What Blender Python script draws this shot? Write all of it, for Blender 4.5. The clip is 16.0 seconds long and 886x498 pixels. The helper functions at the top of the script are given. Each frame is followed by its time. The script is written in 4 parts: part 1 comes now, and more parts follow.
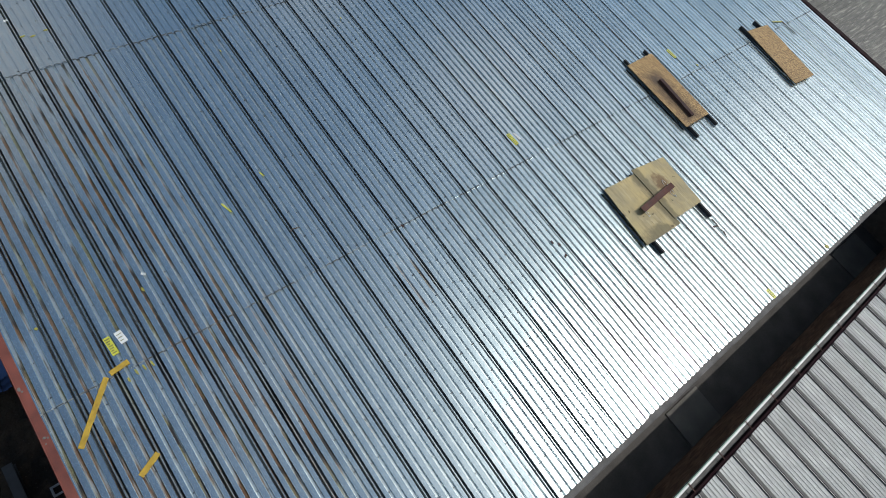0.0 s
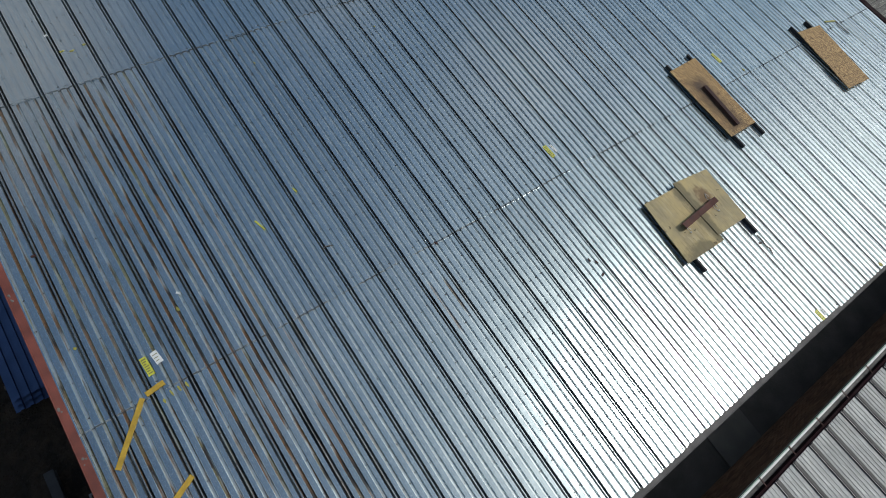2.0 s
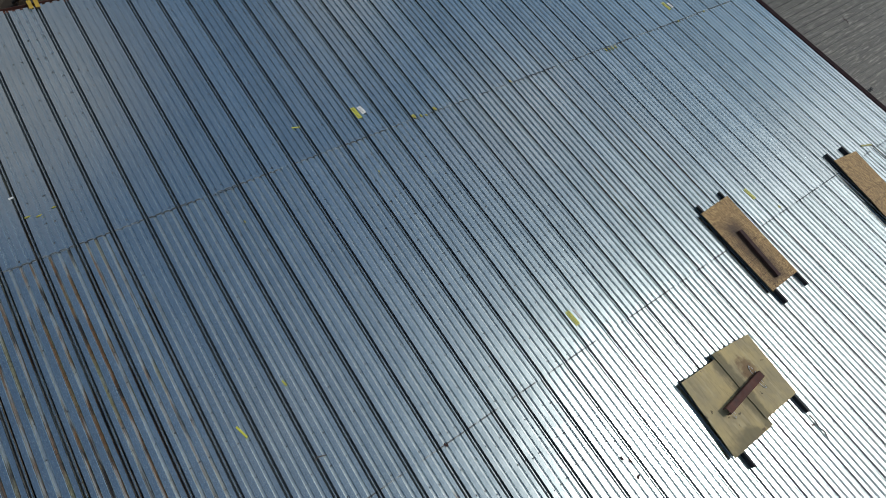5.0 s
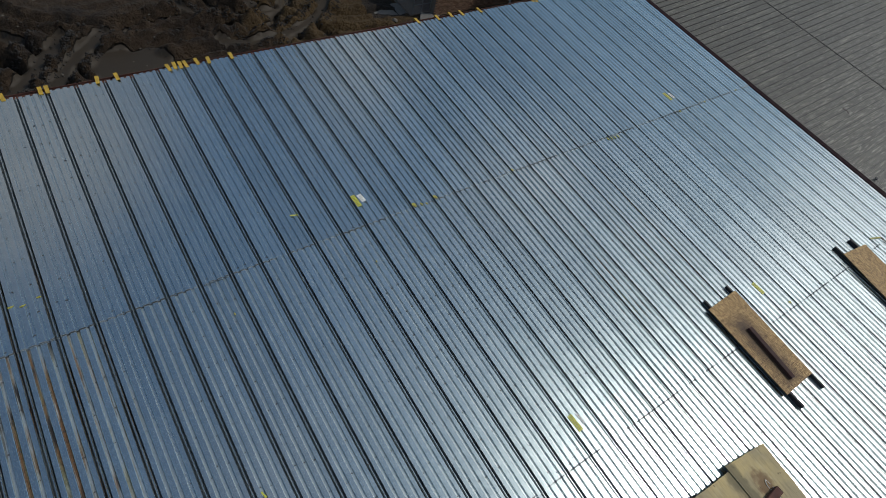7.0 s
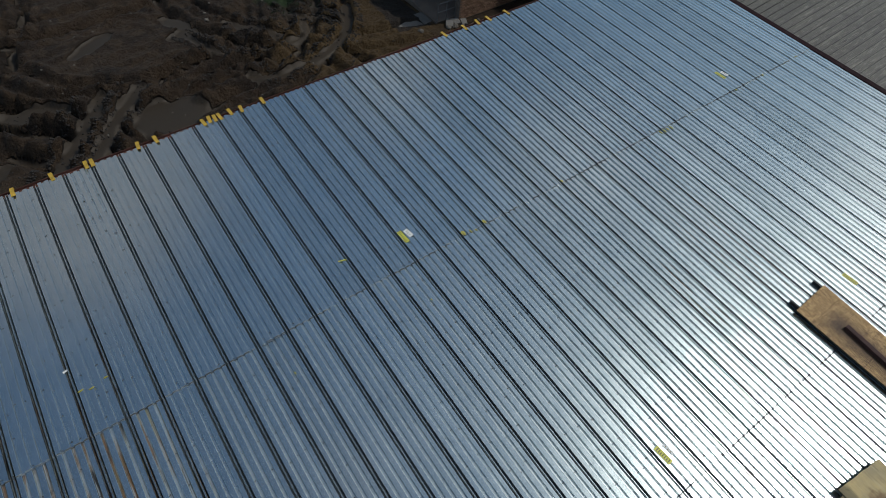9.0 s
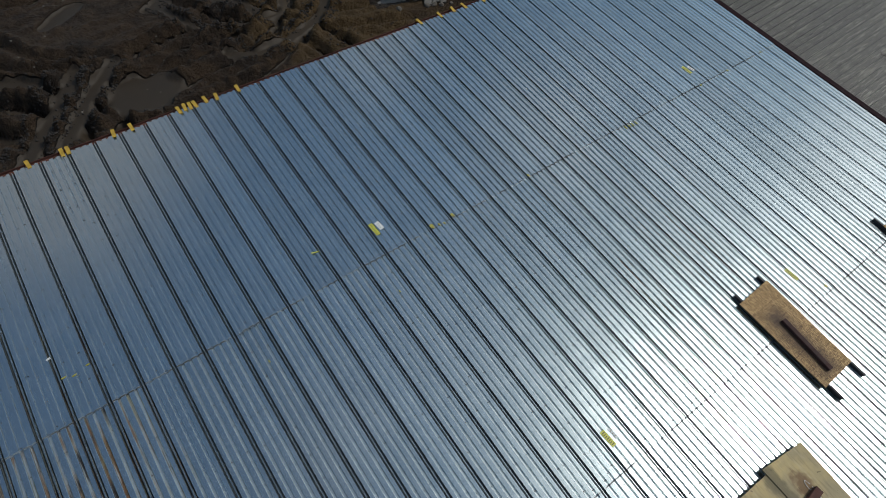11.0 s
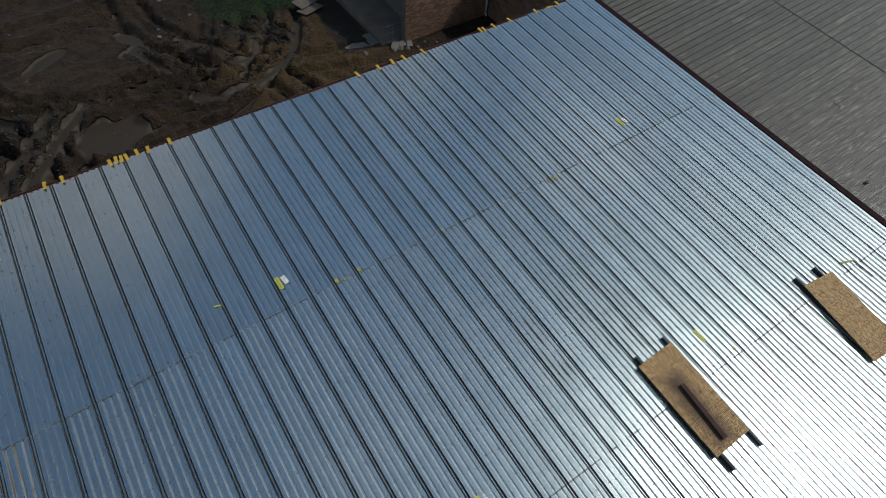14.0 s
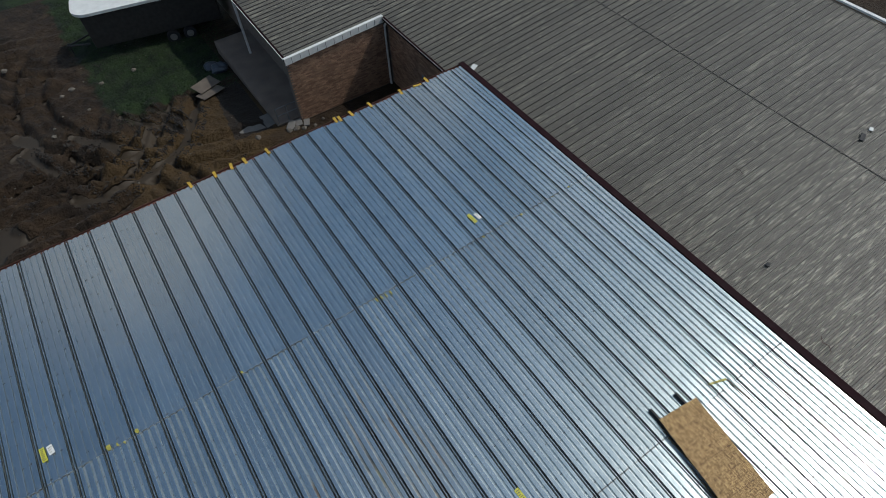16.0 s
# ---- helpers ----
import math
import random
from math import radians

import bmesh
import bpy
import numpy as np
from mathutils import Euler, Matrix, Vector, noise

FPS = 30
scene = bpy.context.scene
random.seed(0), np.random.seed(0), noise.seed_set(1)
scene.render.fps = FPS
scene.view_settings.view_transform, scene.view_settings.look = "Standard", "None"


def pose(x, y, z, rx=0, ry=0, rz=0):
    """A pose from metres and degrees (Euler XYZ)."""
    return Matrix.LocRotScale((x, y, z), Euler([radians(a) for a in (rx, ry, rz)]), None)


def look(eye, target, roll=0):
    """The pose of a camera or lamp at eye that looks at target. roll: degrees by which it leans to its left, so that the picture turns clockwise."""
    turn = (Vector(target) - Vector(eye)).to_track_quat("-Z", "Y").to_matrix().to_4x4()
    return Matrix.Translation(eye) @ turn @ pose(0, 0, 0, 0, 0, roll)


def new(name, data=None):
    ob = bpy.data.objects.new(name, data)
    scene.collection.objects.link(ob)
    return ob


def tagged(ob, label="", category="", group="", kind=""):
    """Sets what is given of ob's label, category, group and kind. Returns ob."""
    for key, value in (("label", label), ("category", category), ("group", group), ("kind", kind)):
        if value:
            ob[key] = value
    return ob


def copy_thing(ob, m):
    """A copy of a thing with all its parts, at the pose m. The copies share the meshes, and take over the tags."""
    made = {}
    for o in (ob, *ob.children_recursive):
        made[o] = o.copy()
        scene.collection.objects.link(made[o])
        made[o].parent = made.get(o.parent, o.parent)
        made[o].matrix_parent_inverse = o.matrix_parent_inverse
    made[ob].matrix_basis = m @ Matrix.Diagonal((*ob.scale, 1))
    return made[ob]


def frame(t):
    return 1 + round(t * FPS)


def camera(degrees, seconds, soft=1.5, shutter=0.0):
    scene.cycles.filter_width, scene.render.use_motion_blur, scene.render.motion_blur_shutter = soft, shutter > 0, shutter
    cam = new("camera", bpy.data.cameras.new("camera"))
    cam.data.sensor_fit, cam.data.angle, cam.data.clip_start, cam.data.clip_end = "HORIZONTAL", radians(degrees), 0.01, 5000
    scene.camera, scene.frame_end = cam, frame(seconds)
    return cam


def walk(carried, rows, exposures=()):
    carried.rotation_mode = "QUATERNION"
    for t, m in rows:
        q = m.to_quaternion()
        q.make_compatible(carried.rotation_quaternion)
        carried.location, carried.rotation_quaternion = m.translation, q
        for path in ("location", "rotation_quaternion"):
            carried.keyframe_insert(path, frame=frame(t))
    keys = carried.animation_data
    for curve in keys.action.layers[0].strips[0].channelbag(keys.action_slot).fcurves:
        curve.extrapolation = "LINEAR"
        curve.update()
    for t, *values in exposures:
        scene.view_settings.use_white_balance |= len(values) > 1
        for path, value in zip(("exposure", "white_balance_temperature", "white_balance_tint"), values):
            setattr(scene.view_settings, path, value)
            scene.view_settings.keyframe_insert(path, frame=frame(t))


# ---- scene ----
cam = camera(76.7, 16.0, soft=0.9)
PATH = [
    (0, (-1.341, -0.515, 10.174), (-0.448, -0.014, 8.456), 27.1),
    (0.5, (-1.32, -0.104, 10.135), (-0.453, 0.452, 8.421), 22.4),
    (1, (-1.337, -0.123, 10.113), (-0.453, 0.411, 8.4), 24.5),
    (1.5, (-1.223, -0.267, 10.195), (-0.413, 0.252, 8.441), 24.5),
    (2, (-1.074, 0.081, 10.217), (-0.276, 0.609, 8.46), 24.1),
    (2.5, (-0.716, 0.365, 10.233), (0.097, 0.994, 8.517), 18.1),
    (3, (-0.219, 0.4, 10.272), (0.661, 1.141, 8.636), 16.1),
    (3.5, (0.032, 0.574, 10.257), (0.951, 1.197, 8.593), 24.1),
    (4, (0.302, 1.163, 10.291), (1.176, 1.806, 8.612), 22.5),
    (4.2, (0.386, 1.619, 10.269), (1.233, 2.245, 8.569), 22.1),
    (6.5, (1.019, 3.452, 10.293), (1.908, 4.173, 8.653), 20.7),
    (7, (1.188, 3.459, 10.348), (2.105, 4.269, 8.766), 19.2),
    (7.5, (1.29, 3.441, 10.245), (2.183, 4.267, 8.658), 12.6),
    (8, (1.288, 3.813, 10.323), (2.069, 4.359, 8.565), 21.4),
    (8.5, (1.481, 4.036, 10.407), (2.195, 4.698, 8.66), 14.2),
    (9, (1.731, 4.339, 10.409), (2.488, 5.231, 8.787), 6.1),
    (9.5, (1.915, 4.335, 10.42), (2.773, 5.245, 8.86), 8.4),
    (10, (2.003, 4.402, 10.829), (2.821, 5.207, 9.191), 9.9),
    (12.3, (2.252, 4.085, 11.779), (2.968, 4.862, 10.08), 11.1),
    (12.5, (2.48, 4.009, 11.902), (3.2, 4.796, 10.21), 11.1),
    (13, (3.0, 3.78, 11.917), (3.739, 4.601, 10.25), 9.1),
    (13.5, (3.814, 3.494, 12.171), (4.498, 4.308, 10.477), 7.1),
    (13.8, (4.174, 3.383, 12.191), (4.886, 4.239, 10.529), 6.6),
    (14, (4.87, 3.161, 12.224), (5.573, 4.035, 10.569), 6.6),
    (14.5, (6.27, 2.912, 12.314), (6.932, 3.794, 10.645), 3.7),
    (15, (7.81, 2.725, 12.39), (8.467, 3.658, 10.748), 0.9),
    (15.5, (9.488, 2.649, 12.427), (10.137, 3.594, 10.789), 0.1),
    (16, (11.446, 2.694, 12.401), (12.082, 3.693, 10.79), -2.4),
]
walk(cam, [(t, look(eye, target, roll)) for t, eye, target, roll in PATH],
     exposures=[(0.0, 0.28), (0.5, 0.04), (1.0, 0.0), (2.0, -0.04), (4.0, -0.14), (8.0, -0.15), (12.5, -0.13), (14.0, -0.06), (15.0, 0.04), (16.0, 0.14)])

# ---- world, sun, exposure ----
SUN = Vector((0.584, -0.162, 0.795)).normalized()
world = bpy.data.worlds.new("sky")
scene.world = world
world.use_nodes = True
wn = world.node_tree.nodes
sky = wn.new("ShaderNodeTexSky")
sky.sky_type, sky.sun_disc = "NISHITA", False
sky.sun_elevation, sky.sun_rotation = math.asin(SUN.z), math.atan2(SUN.x, SUN.y)
sky.air_density, sky.dust_density, sky.ozone_density = 1.0, 1.8, 1.3
wl = world.node_tree.links
bw = wn.new("ShaderNodeRGBToBW")
wl.new(sky.outputs[0], bw.inputs[0])
clear = wn.new("ShaderNodeMix")
clear.data_type, clear.blend_type = "RGBA", "MULTIPLY"
clear.inputs[0].default_value = 1.0
wl.new(sky.outputs[0], clear.inputs[6])
clear.inputs[7].default_value = (0.80, 1.0, 1.03, 1)
grey = wn.new("ShaderNodeMix")
grey.data_type, grey.blend_type = "RGBA", "MULTIPLY"
grey.inputs[0].default_value = 1.0
wl.new(bw.outputs[0], grey.inputs[6])
grey.inputs[7].default_value = (2.45, 2.42, 2.45, 1)
way = wn.new("ShaderNodeTexCoord")
drift = wn.new("ShaderNodeMapping")
drift.inputs["Location"].default_value = (24.45, -19.1, 70.89)
wl.new(way.outputs["Generated"], drift.inputs[0])
veil = wn.new("ShaderNodeTexNoise")
veil.inputs["Scale"].default_value, veil.inputs["Detail"].default_value = 2.4, 2
wl.new(drift.outputs[0], veil.inputs["Vector"])
thin = wn.new("ShaderNodeMapRange")
thin.interpolation_type = "SMOOTHSTEP"
thin.inputs["From Min"].default_value, thin.inputs["From Max"].default_value = 0.48, 0.66
thin.inputs["To Min"].default_value, thin.inputs["To Max"].default_value = 0.0, 0.85
wl.new(veil.outputs["Fac"], thin.inputs["Value"])
clouded = wn.new("ShaderNodeMix")
clouded.data_type = "RGBA"
wl.new(thin.outputs[0], clouded.inputs[0])
wl.new(clear.outputs[2], clouded.inputs[6])
wl.new(grey.outputs[2], clouded.inputs[7])
wl.new(clouded.outputs[2], wn["Background"].inputs[0])
wn["Background"].inputs[1].default_value = 0.100
sun = new("sun", bpy.data.lights.new("sun", "SUN"))
sun.data.energy, sun.data.angle, sun.data.color = 1.9, radians(0.53), (1.0, 0.965, 0.91)
sun.matrix_world = look((0, 0, 40), Vector((0, 0, 40)) - SUN)


# ---- plan ----
PITCH = 0.631
LAP0 = 5.28
LAP_SHIFT = -0.028
X0, X1 = LAP0 - 14 * PITCH, 21.5
Y0, Y1 = -2.72, 16.78
ENDS = (3.40, 10.15)
GROUND = -4.65


# ---- materials ----
def tint(rgb, k):
    return (*(min(1, c * k) for c in rgb), 1)


class Mat:
    """A small wrapper round a node material."""

    def __init__(self, name, rough=0.6, metal=0.0):
        self.m = bpy.data.materials.new(name)
        self.m.use_nodes = True
        self.t = self.m.node_tree
        self.b = self.t.nodes["Principled BSDF"]
        self.b.inputs["Roughness"].default_value = rough
        self.b.inputs["Metallic"].default_value = metal
        self.pos = self.t.nodes.new("ShaderNodeNewGeometry").outputs["Position"]

    def link(self, a, b):
        self.t.links.new(a, b)

    def stretch(self, scale):
        n = self.t.nodes.new("ShaderNodeMapping")
        n.inputs["Scale"].default_value = scale
        self.link(self.pos, n.inputs[0])
        return n.outputs[0]

    def noise(self, scale, detail=4, stretch=None, rough=0.55, distort=0.0):
        n = self.t.nodes.new("ShaderNodeTexNoise")
        n.inputs["Scale"].default_value, n.inputs["Detail"].default_value = scale, detail
        n.inputs["Roughness"].default_value, n.inputs["Distortion"].default_value = rough, distort
        self.link(self.stretch(stretch) if stretch else self.pos, n.inputs["Vector"])
        return n.outputs["Fac"]

    def voronoi(self, scale, stretch=None, out="Distance"):
        n = self.t.nodes.new("ShaderNodeTexVoronoi")
        n.inputs["Scale"].default_value = scale
        self.link(self.stretch(stretch) if stretch else self.pos, n.inputs["Vector"])
        return n.outputs[out]

    def ramp(self, fac, *stops):
        n = self.t.nodes.new("ShaderNodeValToRGB")
        e = n.color_ramp.elements
        while len(e) < len(stops):
            e.new(0.5)
        for el, (p, c) in zip(e, stops):
            el.position = p
            el.color = (c, c, c, 1) if isinstance(c, (int, float)) else (*c, 1)
        self.link(fac, n.inputs[0])
        return n.outputs[0]

    def axis(self, which):
        n = self.t.nodes.new("ShaderNodeSeparateXYZ")
        self.link(self.pos, n.inputs[0])
        return n.outputs[which]

    def math(self, op, a, b=None):
        n = self.t.nodes.new("ShaderNodeMath")
        n.operation = op
        for s, v in zip(n.inputs, (a, b)):
            if v is None:
                continue
            if isinstance(v, (int, float)):
                s.default_value = v
            else:
                self.link(v, s)
        return n.outputs[0]

    def span(self, v, a, b):
        """0 at a, 1 at b, smooth between."""
        n = self.t.nodes.new("ShaderNodeMapRange")
        n.interpolation_type = "SMOOTHSTEP"
        lo, hi = min(a, b), max(a, b)
        n.inputs["From Min"].default_value, n.inputs["From Max"].default_value = lo, hi
        n.inputs["To Min"].default_value, n.inputs["To Max"].default_value = (0, 1) if b > a else (1, 0)
        self.link(v, n.inputs["Value"])
        return n.outputs[0]

    def mix(self, fac, a, b, blend="MIX"):
        n = self.t.nodes.new("ShaderNodeMix")
        n.data_type, n.blend_type = "RGBA", blend
        for s, v in ((n.inputs[0], fac), (n.inputs[6], a), (n.inputs[7], b)):
            if isinstance(v, tuple):
                s.default_value = (*v, 1) if len(v) == 3 else v
            elif isinstance(v, (int, float)):
                s.default_value = v
            else:
                self.link(v, s)
        return n.outputs[2]

    def random(self, island=False):
        if island:
            return self.t.nodes.new("ShaderNodeNewGeometry").outputs["Random Per Island"]
        return self.t.nodes.new("ShaderNodeObjectInfo").outputs["Random"]

    def bump(self, fac, dist=0.01, strength=0.5):
        n = self.t.nodes.new("ShaderNodeBump")
        n.inputs["Distance"].default_value, n.inputs["Strength"].default_value = dist, strength
        self.link(fac, n.inputs["Height"])
        self.link(n.outputs[0], self.b.inputs["Normal"])

    def color(self, c):
        if isinstance(c, tuple):
            self.b.inputs["Base Color"].default_value = (*c, 1)
        else:
            self.link(c, self.b.inputs["Base Color"])
        return self

    def rough(self, v):
        self.link(v, self.b.inputs["Roughness"])

    def metal(self, v):
        self.link(v, self.b.inputs["Metallic"])


def plain(name, rgb, rough=0.6, metal=0.0, scale=6.0, vary=0.35, fine=60.0, bump=0.3):
    """A surface of one colour with blotches, grain and fine relief."""
    m = Mat(name, rough, metal)
    big = m.ramp(m.noise(scale, 5), (0.3, 1 - vary), (0.7, 1 + vary * 0.4))
    fin = m.ramp(m.noise(fine, 3), (0.3, 1 - vary * 0.5), (0.7, 1.0))
    m.color(m.mix(1.0, m.mix(1.0, tint(rgb, 1), big, "MULTIPLY"), fin, "MULTIPLY"))
    m.rough(m.ramp(m.noise(scale * 2, 4), (0.3, max(0.05, rough - 0.12)), (0.7, min(1, rough + 0.12))))
    m.bump(m.noise(fine, 4), 0.004, bump)
    return m.m


def deck_material():
    m = Mat("galvanised_steel", 0.3, 1.0)
    base = m.mix(m.noise(1.1, 5), (0.475, 0.530, 0.540), (0.585, 0.640, 0.648))
    spangle = m.ramp(m.voronoi(38, out="Color"), (0.0, 0.88), (1.0, 1.06))
    base = m.mix(1.0, base, spangle, "MULTIPLY")
    sheet = m.ramp(m.random(), (0.0, 0.93), (1.0, 1.05))
    base = m.mix(1.0, base, sheet, "MULTIPLY")
    # pale scuffs and drips on the flats
    scuff = m.ramp(m.noise(7, 6, (3.0, 1.2, 1)), (0.66, 0.0), (0.72, 0.55))
    base = m.mix(scuff, base, (0.66, 0.71, 0.72))
    speck = m.ramp(m.noise(21, 5, (1.6, 0.9, 1)), (0.70, 0.0), (0.74, 0.75))
    base = m.mix(speck, base, (0.80, 0.84, 0.85))
    pit = m.ramp(m.noise(16, 4, (1.3, 1.0, 1)), (0.70, 0.0), (0.76, 0.7))
    base = m.mix(pit, base, (0.13, 0.16, 0.18))
    x, y, z = m.axis(0), m.axis(1), m.axis(2)
    low = m.span(z, -0.010, -0.022)
    # where standing water has stained the flutes
    wob = m.math("MULTIPLY", m.math("SUBTRACT", m.noise(0.35, 3), 0.5), 3.0)
    west = m.math("MULTIPLY", m.span(m.math("ADD", x, wob), 1.0, -0.6), m.math("ADD", m.math("MULTIPLY", m.span(y, 13.6, 11.0), 0.85), 0.15))
    for sx, sy, rx, ry in ((12.5, 6.5, 0.9, 1.9), (10.6, 6.0, 0.6, 1.0), (3.0, 2.1, 0.4, 0.6), (-0.6, 3.2, 1.1, 0.8), (0.0, 8.2, 0.5, 0.6), (-1.2, 10.4, 1.4, 2.1)):
        spot = m.math("ADD", m.math("POWER", m.math("DIVIDE", m.math("SUBTRACT", x, sx), rx), 2.0), m.math("POWER", m.math("DIVIDE", m.math("SUBTRACT", y, sy), ry), 2.0))
        west = m.math("MAXIMUM", west, m.math("MULTIPLY", m.span(spot, 1.3, 0.5), 0.9))
    patch = m.math("MAXIMUM", west, m.math("MULTIPLY", m.span(m.noise(0.22, 2), 0.66, 0.74), 0.4))
    streak = m.noise(1.0, 7, (9.0, 0.55, 1.0))
    amount = m.math("MULTIPLY", m.math("MULTIPLY", patch, low), m.span(streak, 0.41, 0.55))
    green = m.mix(m.noise(2.2, 4, (3, 1, 1)), (0.125, 0.14, 0.10), (0.165, 0.14, 0.048))
    hue = m.mix(m.span(m.noise(0.9, 4, (6.4, 0.5, 1)), 0.39, 0.51), green, (0.125, 0.062, 0.024))
    hue = m.mix(m.span(m.noise(1.6, 7, (4, 0.7, 1)), 0.49, 0.58), hue, (0.018, 0.014, 0.012))
    hue = m.mix(1.0, hue, m.ramp(m.noise(34, 4), (0.3, 0.45), (0.7, 1.35)), "MULTIPLY")
    # shade in the end-lap gaps and deep side-lap slots, put into the colour
    near = m.math("MINIMUM", m.math("ABSOLUTE", m.math("SUBTRACT", y, ENDS[0] - 0.05)), m.math("ABSOLUTE", m.math("SUBTRACT", y, ENDS[1] - 0.05)))
    joint = m.math("MULTIPLY", m.span(near, 0.022, 0.007), m.math("MULTIPLY", m.span(m.noise(2.6, 4), 0.36, 0.54), 0.9))
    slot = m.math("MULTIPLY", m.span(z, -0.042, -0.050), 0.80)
    lap_shade = m.math("MAXIMUM", joint, slot)
    # a thin film of dried silt dulls the bottoms of the flutes
    silt = m.math("MULTIPLY", low, m.ramp(m.noise(3.0, 5, (3, 0.4, 1)), (0.3, 0.45), (0.7, 0.95)))
    base = m.mix(m.math("MULTIPLY", silt, 0.4), base, (0.27, 0.30, 0.30))
    c = m.mix(amount, base, hue)
    m.color(m.mix(lap_shade, c, (0.030, 0.034, 0.038)))
    amount = m.math("MAXIMUM", amount, lap_shade)
    m.metal(m.math("SUBTRACT", m.math("SUBTRACT", 0.95, m.math("MULTIPLY", silt, 0.22)), m.math("MULTIPLY", amount, 0.70)))
    r = m.math("ADD", m.math("MULTIPLY", m.noise(2.5, 6), 0.13), 0.145)
    m.rough(m.math("ADD", m.math("ADD", r, m.math("MULTIPLY", silt, 0.18)), m.math("MULTIPLY", amount, 0.25)))
    m.bump(m.math("ADD", m.noise(2.2, 3), m.math("MULTIPLY", m.noise(26, 3), 0.12)), 0.012, 0.2)
    return m.m


def osb_material():
    m = Mat("strand_board", 0.75)
    long, cross = m.noise(1.0, 4, (46, 8, 1), 0.65), m.noise(1.0, 4, (8, 46, 1), 0.65)
    a = m.ramp(long, (0.38, (0.085, 0.042, 0.013)), (0.50, (0.27, 0.155, 0.055)), (0.60, (0.55, 0.36, 0.145)))
    b = m.ramp(cross, (0.38, (0.10, 0.052, 0.017)), (0.50, (0.29, 0.170, 0.062)), (0.60, (0.46, 0.31, 0.135)))
    c = m.mix(m.ramp(m.noise(24, 3), (0.47, 0), (0.53, 1)), a, b)
    # rust run round the steel that lies on the board
    x, y = m.axis(0), m.axis(1)
    d = m.math("MAXIMUM", m.math("MULTIPLY", m.math("ABSOLUTE", m.math("SUBTRACT", x, 12.58)), 1.0),
               m.math("MULTIPLY", m.math("SUBTRACT", m.math("ABSOLUTE", m.math("SUBTRACT", y, 2.98)), 0.62), 1.0))
    d = m.math("ADD", d, m.math("MULTIPLY", m.math("SUBTRACT", m.noise(5, 4), 0.5), 0.35))
    c = m.mix(m.math("MULTIPLY", m.span(d, 0.50, 0.03), 0.88), c, (0.05, 0.026, 0.014))
    m.color(m.mix(1.0, c, m.ramp(m.noise(3, 4), (0.3, 0.88), (0.7, 1.06)), "MULTIPLY"))
    m.bump(m.noise(60, 3), 0.004, 0.5)
    return m.m


def plywood_material():
    m = Mat("weathered_plywood", 0.85)
    x, y = m.axis(0), m.axis(1)
    c = m.mix(m.ramp(m.noise(1.7, 6), (0.40, 0), (0.62, 1)), (0.44, 0.34, 0.16), (0.31, 0.255, 0.145))
    c = m.mix(m.ramp(m.noise(20, 5, (1, 0.10, 1)), (0.50, 0), (0.68, 0.5)), c, (0.19, 0.15, 0.085))
    c = m.mix(m.ramp(m.noise(11, 4, (1, 0.25, 1)), (0.55, 0), (0.70, 0.55)), c, (0.46, 0.38, 0.23))
    # grey damp along the joint and the loose corners
    damp = m.math("MAXIMUM", m.math("MULTIPLY", m.span(x, 9.05, 9.46), m.span(x, 9.80, 9.46)), m.math("MULTIPLY", m.span(y, 0.55, 0.05), m.span(x, 9.6, 8.9)))
    damp = m.math("MULTIPLY", m.span(m.math("ADD", damp, m.math("MULTIPLY", m.math("SUBTRACT", m.noise(2.6, 6), 0.5), 1.5)), 0.35, 0.85), 0.75)
    c = m.mix(damp, c, (0.115, 0.098, 0.058))
    rust = m.math("ADD", m.math("POWER", m.math("DIVIDE", m.math("SUBTRACT", x, 9.93), 0.22), 2.0), m.math("POWER", m.math("DIVIDE", m.math("SUBTRACT", y, 1.05), 0.36), 2.0))
    c = m.mix(m.math("MULTIPLY", m.span(m.math("ADD", rust, m.math("MULTIPLY", m.math("SUBTRACT", m.noise(7, 5), 0.5), 2.0)), 1.3, 0.2), 0.7), c, (0.11, 0.045, 0.02))
    c = m.mix(m.ramp(m.noise(6, 5), (0.66, 0), (0.71, 0.8)), c, (0.07, 0.05, 0.03))
    m.color(c)
    m.bump(m.noise(22, 5, (1, 0.15, 1)), 0.005, 0.5)
    return m.m


def brick_material(name, a, b, island):
    m = Mat(name, 0.9)
    c = m.mix(m.random(island), a, b)
    c = m.mix(1.0, c, m.ramp(m.noise(2.0, 5), (0.3, 0.7), (0.7, 1.1)), "MULTIPLY")
    c = m.mix(1.0, c, m.ramp(m.noise(50, 3), (0.3, 0.8), (0.7, 1.1)), "MULTIPLY")
    m.color(c)
    m.bump(m.noise(70, 4), 0.004, 0.5)
    return m.m


